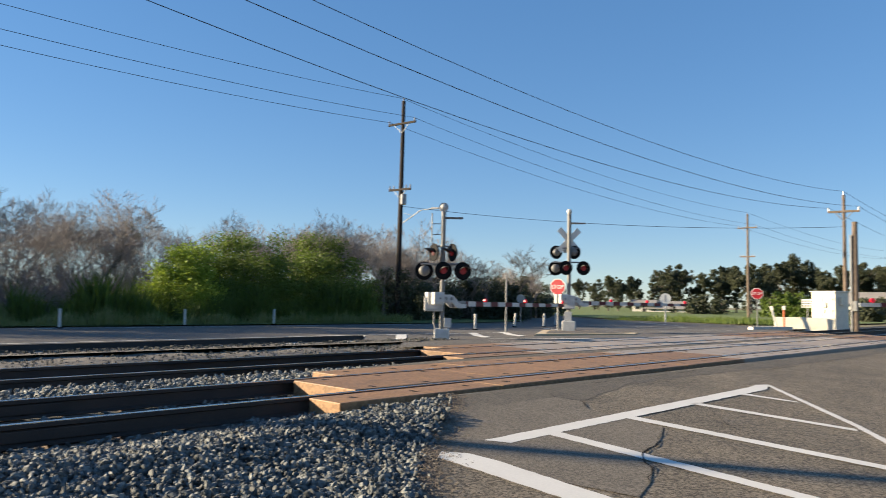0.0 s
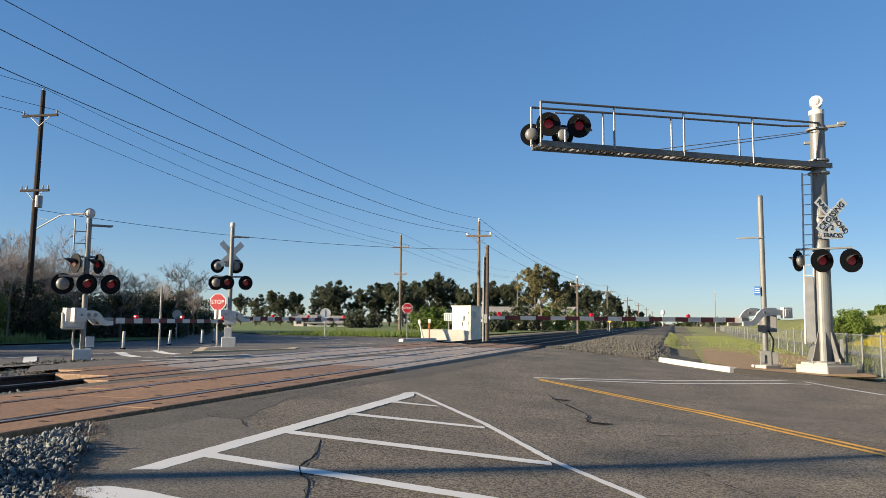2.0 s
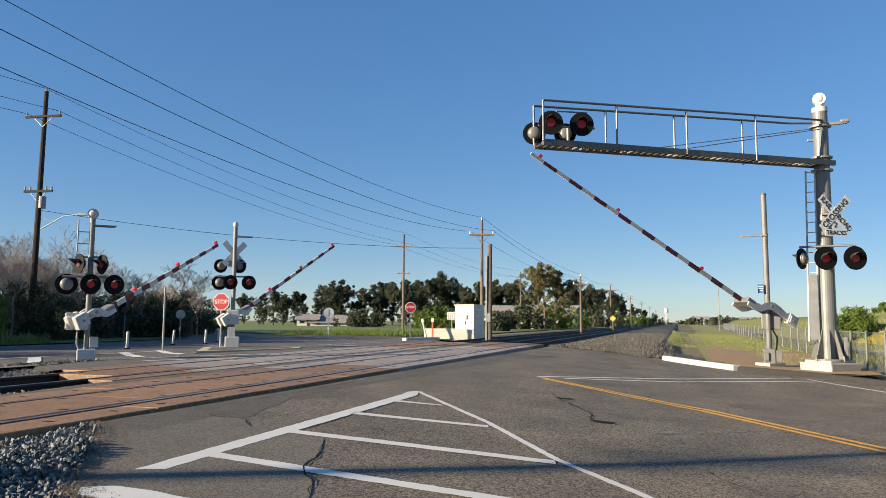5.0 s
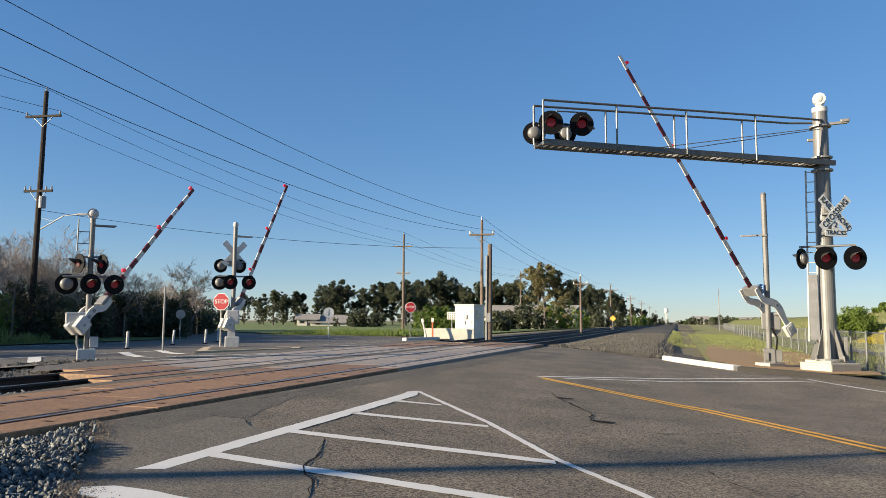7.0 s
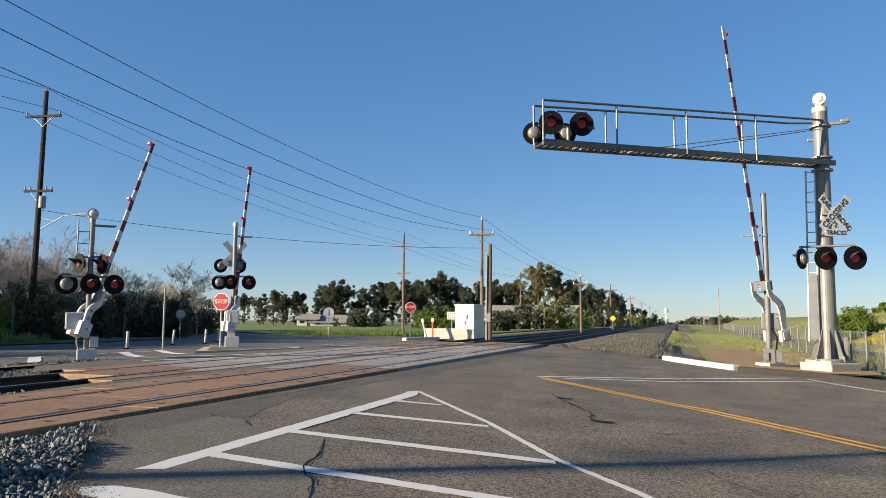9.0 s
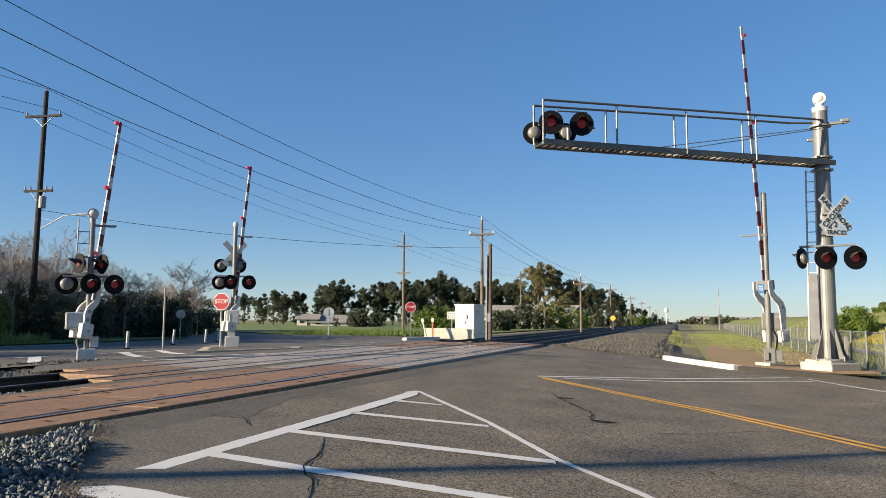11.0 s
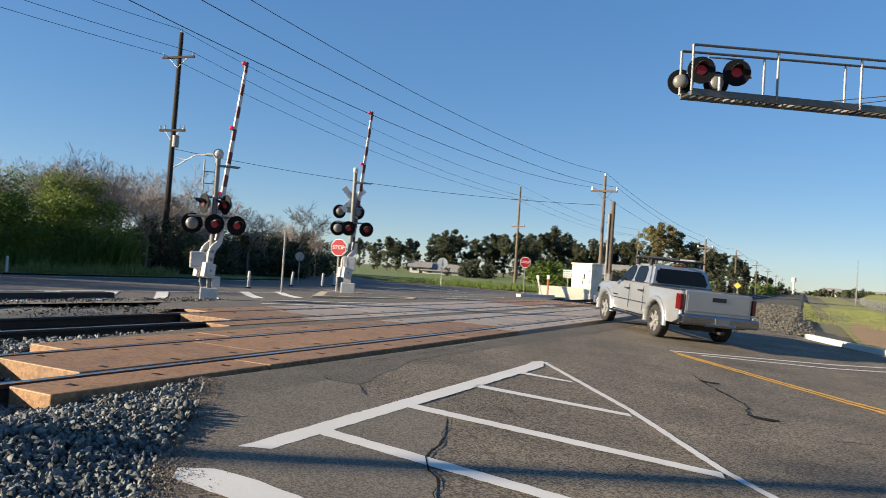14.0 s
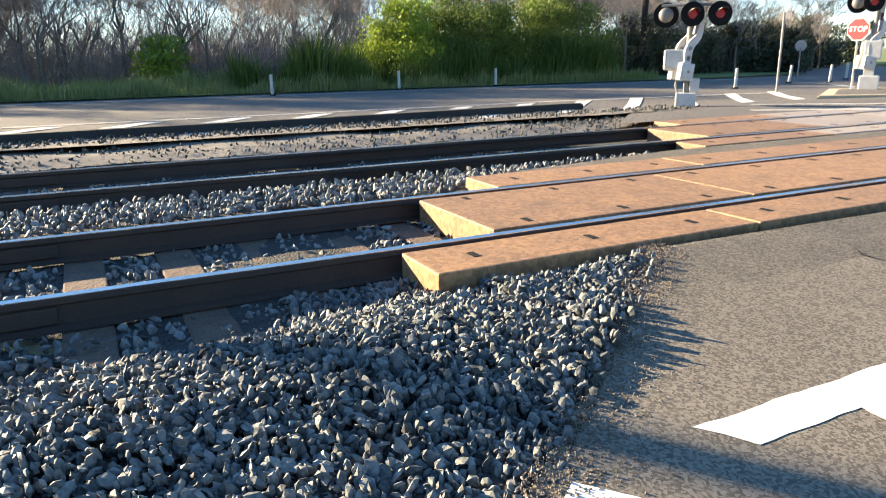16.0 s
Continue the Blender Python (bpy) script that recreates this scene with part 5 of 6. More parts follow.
def bush(x, y, w, h, n, leaf, material, seed, label, name="bush", group="green bushes", trunk=True):
    rng = np.random.default_rng(seed)
    ob = empty(name, pose(x, y, 0.2), label, "bush", group)
    clumps = []
    for _ in range(26):
        a, r = rng.uniform(0, 6.28), w * 0.5 * rng.random() ** 0.6
        top = h * (1 - 0.55 * (r / (w * 0.5)) ** 2) * rng.uniform(0.75, 1.05)
        for z in np.arange(0.25 * h * 0.6, top, h * 0.22):
            clumps.append((r * math.cos(a), r * math.sin(a) * 0.8, z, h * rng.uniform(0.13, 0.24)))
    tagged(leaf_cloud("foliage", (0, 0, 0), clumps, n, leaf, material, ob, 1.0, seed), kind="stuff")
    if trunk:
        limb_mesh("stems", branches(rng, h, 0.6, 2, 0.06), "bark", ob)
    return ob


# one bush mass: sunlit left gets brighter leaves, shaded right duller ones
bush(-29.9, 15.0, 3.8, 3.7, 34000, 0.055, "leaf", 21, "large green leafy bush in a sunlit bright tone behind the far road")
bush(-30.4, 18.4, 5.6, 4.5, 52000, 0.055, "leaf_mid", 22, "large green leafy bush in a shaded dark tone behind the far road")
bush(-30.8, 23.2, 6.4, 4.9, 60000, 0.055, "leaf_mid", 23, "tall dense green bush in a shaded dark tone behind the far road")
bush(-31.6, 29.2, 5.0, 3.3, 16000, 0.09, "leaf_dark", 26, "shaded dark green bush below the utility pole")
bush(-32.5, 33.0, 4.5, 3.0, 6000, 0.11, "leaf_dark", 24, "dark green bush at the end of the thicket")
bush(-31, 6.0, 3.0, 2.2, 3000, 0.09, "leaf", 25, "sparse young green shrub among bare trees")
for k, (x, y, w, h) in enumerate(((-33, 36, 6, 2.9), (-35, 41, 7, 3.2), (-38, 47, 8, 3.6), (-42, 53, 9, 4.0), (-30.5, 37.5, 4, 2.6), (-37, 36, 7, 3.6), (-46, 60, 10, 4.4))):
    bush(x, y, w, h, 9000, 0.13, "leaf_dark", 40 + k, "dull green and brown scrub beside the field road")
b = bare_tree(31, 5.2)
b.matrix_basis = pose(-29.5, 37.7, 0.25)
for c in b.children:
    c.data.materials[0] = M["bark"]
b.scale = (1.5, 1.5, 1.4)
for k, (x, y) in enumerate(((-30.5, 36), (-33, 40), (-36, 45), (-31.5, 42), (-40, 50), (-32, 33), (-34, 31.5), (-31.5, 30.5), (-35.5, 34), (-37, 39), (-29.6, 33.5), (-34, 46))):
    t = copy_thing(kinds[k % 4], pose(x, y, 0.25, 0, 0, 70 * k))
    t.scale = (0.95, 0.95, 0.85)


def weeds(name, n, place, h, label, material="grass", category="weeds"):
    rng = np.random.default_rng(n)
    verts, faces = [], []
    for i in range(n):
        x, y, z, s = place(rng)
        s *= 0.85 + 1.1 * noise.noise((x * 0.7, y * 0.7, 4.0))
        if s < 0.25:
            continue
        hh = h * s * rng.uniform(0.5, 1.3)
        a = rng.uniform(0, 6.28)
        dx, dy = math.cos(a) * 0.012 * (1 + hh), math.sin(a) * 0.012 * (1 + hh)
        lx, ly = rng.normal(0, 0.22 * hh, 2)
        o = len(verts)
        verts += [(x - dx, y - dy, z), (x + dx, y + dy, z), (x + lx * 0.4 + dx * 0.7, y + ly * 0.4 + dy * 0.7, z + hh * 0.6), (x + lx * 0.4 - dx * 0.7, y + ly * 0.4 - dy * 0.7, z + hh * 0.6), (x + lx, y + ly, z + hh)]
        faces += [(o, o + 1, o + 2, o + 3), (o + 3, o + 2, o + 4)]
    me = bpy.data.meshes.new(name)
    me.from_pydata(verts, [], faces)
    me.materials.append(M[material])
    return tagged(new(name, me), label, category, "", "stuff")


weeds("weeds", 52000, lambda r: (-27.0 - 3.8 * r.random() ** 1.2, r.uniform(-28, 26), 0.24, 0.8), 0.62, "tall green and straw-coloured weeds along the verge")
weeds("weeds", 9000, lambda r: (r.uniform(-29.2, -27.6), r.uniform(8, 24.5), 0.24, 0.9), 1.35, "tall leafy weeds before the green bushes", "leaf_mid")
weeds("grass_tufts", 9000, lambda r: (lambda x, y: (x, y, shoulder(x, y) - 0.02, 1.0))(r.uniform(-0.6, 1.35), 42 + 60 * r.random() ** 1.4), 0.14, "dull grass and weeds on the side of the ditch", category="grass")
weeds("grass_tufts", 900, lambda r: (1.4 + 4 * r.random() ** 0.7, r.uniform(24.5, 36), -0.03, 1.0), 0.06, "sparse dry grass on the bare dirt by the kerb", category="grass")
weeds("grass_tufts", 18000, lambda r: (r.uniform(1.0, 5.5), 37 + 48 * r.random() ** 0.9, -0.02, 1.0), 0.075, "short dry grass beside the fence", category="grass")
weeds("grass_tufts", 9000, lambda r: (r.uniform(-30, -15.5), r.uniform(49, 62), 0.25, 1.0), 0.32, "rough grass along the edge of the field", "leaf_mid", "grass")
weeds("weeds", 7000, lambda r: (r.uniform(5.8, 9.6), r.uniform(19, 80), -0.12, 1.0), 0.17, "green weeds behind the fence")

# thicket floor: dense dead stems between the trees
rs = np.random.default_rng(77)
stems = []
for _ in range(15000):
    x, y = -31.6 - 10 * rs.random(), rs.uniform(-36, 40)
    h = rs.uniform(0.6, 3.2) * (1 if y < 24 else 0.7)
    a = Vector((x, y, 0.15))
    b = a + Vector((rs.normal(0, 0.5) * h, rs.normal(0, 0.5) * h, h))
    stems.append((a, b, 0.012, 0.006))
    for j in range(3):
        c = a.lerp(b, rs.uniform(0.3, 0.9))
        stems.append((c, c + Vector((rs.normal(0, 0.5), rs.normal(0, 0.5), rs.uniform(0.1, 0.8))), 0.008, 0.004))
tagged(limb_mesh("undergrowth", stems, "twig", None, 3), "dense dead brown stems filling the thicket", "undergrowth", "", "stuff")

# brush pile
bp = np.random.default_rng(3)
segs = []
for _ in range(420):
    x, y = bp.normal(0, 2.6), bp.normal(0, 0.9)
    d = Vector((bp.normal(), bp.normal(), bp.normal(0, 0.35))).normalized()
    a = Vector((x, y, max(0.05, 0.9 * math.exp(-(x / 3.2) ** 2) * bp.random())))
    segs.append((a, a + d * bp.uniform(0.5, 1.4), 0.022, 0.012))
pile = empty("brush_pile", pose(-31.2, 9.6, 0.25, 0, 0, 90), "heap of cut dead branches below the trees", "brush pile")
tagged(limb_mesh("deadwood", segs, "bark", pile), kind="stuff")


def tall_tree(seed, h, w, n, material, label, leaf=0.30):
    rng = np.random.default_rng(seed)
    ob = empty("tree", Matrix(), label, "tree", "distant trees")
    segs = branches(rng, h, 0.55, 2, 0.20, up=0.9, trunk=0.42, forks=(3, 6))
    limb_mesh("trunk", segs, "bark", ob, 6)
    ends = [s[1] for s in segs[3:]]
    clumps = []
    for e in ends:
        if e.z > h * 0.22:
            for _ in range(3):
                o = rng.normal(0, h * 0.035, 3)
                clumps.append((e.x * w * 0.85 + o[0], e.y * w * 0.85 + o[1], min(e.z + o[2], h), h * rng.uniform(0.02, 0.055)))
    for _ in range(70):
        z = h * rng.uniform(0.10, 0.98)
        r = h * 0.20 * math.sin(math.pi * min(0.96, z / h * 0.85 + 0.10)) * w * rng.random() ** 0.5
        a = rng.uniform(0, 6.28)
        clumps.append((r * math.cos(a), r * math.sin(a), z, h * rng.uniform(0.025, 0.065)))
    tagged(leaf_cloud("crown", (0, 0, 0), clumps, n, leaf, material, ob, 1.0, seed, 0.9), kind="stuff")
    return ob


tk = [tall_tree(s, 9.0, w, 15000, "leaf_dark", "dark distant eucalyptus tree with an open crown", 0.13) for s, w in ((61, 1.0), (62, 0.8), (63, 1.2), (64, 0.9))]
rng = np.random.default_rng(9)
WOODS = [(-33.0, 1.9), (-32.0, 1.8), (-31.2, 2.0), (-30.4, 1.9), (-29.6, 2.1), (-28.8, 2.1), (-28.0, 2.2), (-27.1, 2.2), (-26.6, 3.1), (-25.9, 2.9), (-24.9, 1.4), (-24.0, 1.6), (-23.5, 2.7), (-22.7, 2.9), (-21.8, 2.8), (-21.0, 2.9), (-20.2, 3.2), (-19.6, 3.3),
         (-18.8, 3.1), (-18.1, 3.4), (-17.2, 2.8), (-16.6, 2.6), (-15.8, 2.1), (-15.1, 3.3), (-14.3, 3.0), (-13.6, 3.1), (-12.8, 3.0), (-12.0, 2.9), (-11.2, 2.8), (-8.9, 2.6), (-8.0, 2.7), (-7.3, 2.9), (-6.6, 2.8), (-6.0, 2.7), (-5.4, 2.4), (-4.9, 2.2), (-4.3, 1.9), (-3.8, 1.7), (-3.4, 1.2), (-2.7, 0.9), (-2.1, 0.8), (-1.6, 0.6)]
k = 0
for az, el in WOODS:
    for rep in range(2 if k % 3 else 1):
        d = rng.uniform(150, 185) + (60 if az > -6 else 0)
        a = radians(az + rng.uniform(-0.35, 0.35))
        s = (d * math.tan(radians(el)) + 1.1) / 8.6 * (rng.uniform(0.9, 1.08) if rep == 0 else rng.uniform(0.6, 0.85))
        m = pose(d * math.sin(a), d * math.cos(a), 0.2, 0, 0, rng.uniform(0, 360))
        t = tk[k] if k < 4 else copy_thing(tk[k % 4], m)
        t.matrix_basis = m
        t.scale = (s * 1.05, s * 1.05, s)
        k += 1
big = tall_tree(71, 8.6, 1.9, 26000, "leaf_tan", "broad pale budding tree before the distant houses", 0.11)
big.matrix_basis = pose(-18.3, 105, 0.2)
big.scale = (1.3, 1.3, 1.08)
for k, (az, d, w, h) in enumerate(((-18.4, 95, 7, 3.4), (-24.2, 120, 9, 3.4), (-11.4, 98, 7, 3.6), (-8.7, 110, 9, 4.2), (-13.6, 80, 2.4, 2.4), (-5.2, 150, 9, 3.4), (-3.1, 200, 12, 3.2), (-1.6, 280, 16, 3))):
    a = radians(az)
    bush(d * math.sin(a), d * math.cos(a), w, h, 2600, 0.24, "leaf_dark" if k % 3 else "leaf_mid", 80 + k, "rounded green shrub before the distant trees", group="distant shrubs")
rh = np.random.default_rng(15)
for k in range(26):
    a, d = radians(0.8 + 0.55 * k + rh.uniform(-0.2, 0.2)), rh.uniform(330, 520)
    bush(d * math.sin(a), d * math.cos(a), rh.uniform(10, 20), rh.uniform(2.6, 5.0), 700, 0.6, "leaf_dark" if k % 3 else "leaf_mid", 120 + k, "low dark trees along the far horizon", group="horizon trees", trunk=False)
bush(12.3, 58.6, 3.4, 2.4, 9000, 0.09, "leaf_mid", 95, "dark green shrub on the grassy bank", group="bank shrubs")
bush(17.6, 72, 3.0, 1.0, 4200, 0.10, "leaf_mid", 96, "green shrub on the grassy bank", group="bank shrubs")
bush(15.6, 90, 3.4, 1.1, 3000, 0.12, "leaf_mid", 97, "low green shrub on the grassy bank", group="bank shrubs")
for o in scene.objects:
    if o.get("group") == "bank shrubs":
        o.location.z = bank(o.location.x, o.location.y) - 0.1


def on_bank(r, x0, x1, y0, y1):
    x, y = r.uniform(x0, x1), r.uniform(y0, y1)
    return x, y, bank(x, y) - 0.02, 1.0


weeds("grass_tufts", 14000, lambda r: on_bank(r, 9.5, 20, 30, 110), 0.22, "green grass and weeds over the bank", category="grass")
weeds("mustard_flowers", 9000, lambda r: on_bank(r, 11.4, 16, 44, 55), 0.30, "patch of yellow flowering mustard on the bank", "flower", "flowers")


# ---- distant houses, tower ----
def house(az, d, w, h, dep, turn, label):
    a = radians(az)
    ob = empty("house", pose(d * math.sin(a), d * math.cos(a), 0.2, 0, 0, turn), label, "house", "distant houses")
    boxes("wall", "house_wall", [(-w / 2, w / 2, -dep / 2, dep / 2, 0, h)], ob, bevel=0)
    bm = bmesh.new()
    e = 0.5
    v = [bm.verts.new(c) for c in ((-w / 2 - e, -dep / 2 - e, h), (w / 2 + e, -dep / 2 - e, h), (w / 2 + e, dep / 2 + e, h), (-w / 2 - e, dep / 2 + e, h), (-w / 2 - e, 0, h + dep * 0.28), (w / 2 + e, 0, h + dep * 0.28))]
    for f in ((0, 1, 5, 4), (2, 3, 4, 5), (0, 4, 3), (1, 2, 5), (3, 2, 1, 0)):
        bm.faces.new([v[i] for i in f])
    part("roof", bm, "house_roof", ob)
    n = max(2, int(w / 3))
    for k in range(n):
        x = -w / 2 + w * (k + 0.5) / n
        wn_ = boxes("window", "white", [(x - 0.55, x + 0.55, -dep / 2 - 0.05, -dep / 2 + 0.02, 0.40 * h, 0.86 * h)], ob, bevel=0)
        boxes("pane", "pane", [(x - 0.47, x + 0.47, -dep / 2 - 0.06, -dep / 2 - 0.051, 0.45 * h, 0.81 * h)], wn_, bevel=0)
    boxes("door", "trim", [(-0.45 + w * 0.1, 0.45 + w * 0.1, -dep / 2 - 0.05, -dep / 2 + 0.02, 0, 0.88 * h)], ob, bevel=0)
    return ob


house(-26.3, 150, 9, 0.7, 5.5, 20, "low pale house with a grey roof across the field")
house(-28.3, 150, 4, 1.3, 4, 20, "small white outbuilding across the field")
house(-12.6, 112, 9, 1.9, 6, 10, "low grey-roofed house behind the railway")
house(-9.0, 120, 5, 2.2, 5, 20, "small white gabled house among trees")
house(-8.2, 122, 4, 2.4, 5, -20, "small white gabled house among trees")
for k, (az, d, w, h) in enumerate(((1.6, 420, 8, 2.0), (3.4, 520, 11, 1.9), (5.0, 480, 12, 2.0), (6.6, 460, 9, 2.0))):
    house(az, d, w, h, 8, 15 * (k % 2), "distant pale low building on the horizon")
tower = empty("water_tower", pose(-4.6, 330, 0.2), "distant pale water tower beside the railway", "water tower")
tubes("stem", "white", [((0, 0, 0), (0, 0, 5.6), 0.3)], tower)
tubes("tank", "white", [((0, 0, 5.2), (0, 0, 6.9), 0.95, 0.8)], tower, seg=16)
warn = empty("warning_sign", pose(-7.6, 92, 0.2), "yellow diamond warning sign on a post by the track", "road sign")
tubes("post", "dull", [((0, 0, 0), (0, 0, 1.6), 0.05)], warn)
bm = bmesh.new()
box(bm, -0.27, 0.27, -0.06, -0.04, -0.27, 0.27, rot=pose(0, 0, 1.55) @ pose(0, 0, 0, 0, 45, 0))
part("face", bm, "yellow_line", warn)
lamp = empty("street_lamp", pose(6.6, 130, -0.1), "thin distant lamp pole by the fence", "street lamp")
tubes("pole", "dull", [((0, 0, 0), (0, 0, 7), 0.09, 0.06)], lamp)


# ---- the pickup truck: +y ahead, origin on the ground between the axles ----
def pickup():
    ob = empty("pickup_truck", Matrix(), "silver double-cab pickup truck with a roof rack", "pickup truck")
    W, FA, RA, TR = 0.86, 1.50, -1.50, 0.355

    def arch(y, r, z0):
        return [(y + r * math.cos(a), max(z0, 0.36 + r * math.sin(a))) for a in np.linspace(0, math.pi, 9)]

    # lower body sides with round wheel arches; the bed is open behind the cab
    low = 0.42
    prof = [(2.34, 0.50), (2.37, 0.72), (2.30, 0.92), (2.05, 1.01), (1.02, 1.10), (-0.98, 1.12), (-2.60, 1.12), (-2.62, 0.52)]
    prof += [(-2.35, low)] + [(y, z) for y, z in arch(RA, 0.46, low)][::-1] + [(y, z) for y, z in arch(FA, 0.44, low)][::-1] + [(2.2, low)]
    bm = bmesh.new()
    cols = []
    for x, inset in ((-W, 0.0), (-W + 0.10, 0.0), (W - 0.10, 0.0), (W, 0.0)):
        col = []
        for y, z in prof:
            k = 0.05 * max(0, (z - 0.75) / 0.35) if abs(x) == W else 0
            nose = 0.10 if y > 2.2 and abs(x) == W else 0
            col.append(bm.verts.new((x - math.copysign(k + nose, x), y - (0.06 if nose else 0), z)))
        cols.append(col)
    n = len(prof)
    for s in (0, 2):
        a, b = cols[s], cols[s + 1]
        for i in range(n):
            bm.faces.new((a[i], a[(i + 1) % n], b[(i + 1) % n], b[i]))
    for c in (cols[0], cols[1], cols[2], cols[3]):
        bm.faces.new(c)
    bmesh.ops.recalc_face_normals(bm, faces=bm.faces[:])
    bmesh.ops.bevel(bm, geom=[e for e in bm.edges if e.calc_length() > 0.5 and len(e.link_faces) == 2 and e.calc_face_angle(0) > 0.5], offset=0.025, segments=2, affect="EDGES")
    bmesh.ops.triangulate(bm, faces=[f for f in bm.faces if len(f.verts) > 4])
    part("body_side", bm, "truck", ob)
    bm = bmesh.new()
    for q in (((2.30, 0.55), (2.34, 0.74), (2.27, 0.93), (2.05, 1.03), (1.02, 1.12), (0.98, 0.5)),):
        lo = [bm.verts.new((-W + 0.09, y, z)) for y, z in q]
        hi = [bm.verts.new((W - 0.09, y, z)) for y, z in q]
        bm.faces.new(lo)
        bm.faces.new(hi)
        for i in range(len(q)):
            bm.faces.new((lo[i], lo[(i + 1) % len(q)], hi[(i + 1) % len(q)], hi[i]))
    bmesh.ops.recalc_face_normals(bm, faces=bm.faces[:])
    part("bonnet", bm, "truck", ob)
    boxes("floor_pan", "trim", [(-W + 0.1, W - 0.1, -2.5, 2.2, 0.40, 0.52), (-0.12, 0.12, -2.4, 1.8, 0.28, 0.42)], ob, bevel=0)
    boxes("rear_axle", "trim", [(-W + 0.1, W - 0.1, RA - 0.06, RA + 0.06, 0.30, 0.42), (-0.16, 0.16, RA - 0.16, RA + 0.16, 0.22, 0.48)], ob, bevel=0.02)
    boxes("bed_floor", "trim", [(-W + 0.1, W - 0.1, -2.58, -0.98, 0.66, 0.70)], ob, bevel=0)
    boxes("bed_front", "truck", [(-W + 0.1, W - 0.1, -1.02, -0.97, 0.6, 1.12)], ob, bevel=0.01)
    for s in (-1, 1):
        boxes("bed_rail", "trim", [(min(s * (W - 0.14), s * (W - 0.04)), max(s * (W - 0.14), s * (W - 0.04)), -2.60, -0.98, 1.115, 1.14)], ob, bevel=0.008)
    tg = boxes("tailgate", "truck", [(-W + 0.12, W - 0.12, -2.66, -2.58, 0.64, 1.13), (-W + 0.16, W - 0.16, -2.67, -2.655, 0.70, 1.06)], ob, bevel=0.012)
    boxes("tailgate_handle", "trim", [(-0.16, 0.16, -2.68, -2.66, 0.94, 1.03)], tg, bevel=0.01)
    boxes("rear_bumper", "chrome", [(-W, W, -2.84, -2.62, 0.44, 0.64), (-0.35, 0.35, -2.85, -2.62, 0.42, 0.50)], ob, "chrome rear bumper", bevel=0.04)
    boxes("number_plate", "dull", [(-0.15, 0.15, -2.868, -2.852, 0.47, 0.60)], ob, bevel=0)
    boxes("tow_hitch", "trim", [(-0.05, 0.05, -2.92, -2.6, 0.28, 0.34)], ob)
    boxes("front_bumper", "truck", [(-W + 0.02, W - 0.02, 2.2, 2.46, 0.40, 0.62)], ob, bevel=0.06)
    boxes("grille", "trim", [(-0.45, 0.45, 2.33, 2.39, 0.66, 0.90)], ob)
    for s in (-1, 1):
        x0, x1 = sorted((s * (W - 0.085), s * (W + 0.004)))
        boxes("tail_lamp", "tail", [(x0, x1, -2.655, -2.45, 0.72, 1.05)], ob, "red tail lamp", bevel=0.02)
        boxes("reversing_lamp", "letter_white", [(x0 + 0.02, x1 - 0.02, -2.66, -2.6, 0.62, 0.695)], ob, bevel=0.01)
        boxes("headlamp", "chrome", [tuple(sorted((s * 0.5, s * (W - 0.06)))) + (2.12, 2.31, 0.70, 0.88)], ob, bevel=0.03)
        boxes("side_step", "chrome", [tuple(sorted((s * (W - 0.02), s * (W + 0.07)))) + (-1.0, 1.0, 0.34, 0.40)], ob, bevel=0.015)
        boxes("side_moulding", "trim", [tuple(sorted((s * (W - 0.005), s * (W + 0.012)))) + (-0.98, 1.03, 0.685, 0.705)], ob, bevel=0)
        for y, r in ((RA, 0.46), (FA, 0.44)):
            bm = bmesh.new()
            a = np.linspace(-0.1, math.pi + 0.1, 14)
            rings = []
            for t in a:
                c, sn = math.cos(t), math.sin(t)
                rings.append([bm.verts.new((s * px, y + (r + dr) * c, 0.36 + (r + dr) * sn)) for px, dr in ((W - 0.02, 0.10), (W + 0.035, 0.08), (W + 0.045, 0.0), (W - 0.06, -0.01))])
            for p, q in zip(rings, rings[1:]):
                for j in range(3):
                    bm.faces.new((p[j], p[j + 1], q[j + 1], q[j]))
            bmesh.ops.recalc_face_normals(bm, faces=bm.faces[:])
            part("wheel_arch", bm, "truck", ob, smooth=True)
            boxes("arch_liner", "gap", [tuple(sorted((s * (W - 0.3), s * (W - 0.12)))) + (y - r + 0.03, y + r - 0.03, 0.42, 0.80)], ob, bevel=0)

    # cab: tapered upper body
    bm = bmesh.new()
    lower = [(-W + 0.06, 1.05, 1.09), (W - 0.06, 1.05, 1.09), (W - 0.06, -0.98, 1.11), (-W + 0.06, -0.98, 1.11)]
    upper = [(-W + 0.22, 0.32, 1.60), (W - 0.22, 0.32, 1.60), (W - 0.20, -0.78, 1.62), (-W + 0.20, -0.78, 1.62)]
    lo = [bm.verts.new(c) for c in lower]
    hi = [bm.verts.new(c) for c in upper]
    bm.faces.new(hi)
    bm.faces.new(lo[::-1])
    for i in range(4):
        bm.faces.new((lo[i], lo[(i + 1) % 4], hi[(i + 1) % 4], hi[i]))
    bmesh.ops.recalc_face_normals(bm, faces=bm.faces[:])
    bmesh.ops.bevel(bm, geom=bm.edges[:], offset=0.06, segments=3, affect="EDGES")
    part("cab", bm, "truck", ob)

    def pane(name, quad, label=""):
        """A glass pane lying on the cab's skin between four points."""
        bm = bmesh.new()
        c = [Vector(q) for q in quad]
        nrm = (c[1] - c[0]).cross(c[3] - c[0]).normalized()
        mid = sum(c, Vector()) / 4
        if nrm.dot(mid - Vector((0, 0, 1.2))) < 0:
            nrm = -nrm
        f = bm.faces.new([bm.verts.new(p + nrm * 0.006) for p in c])
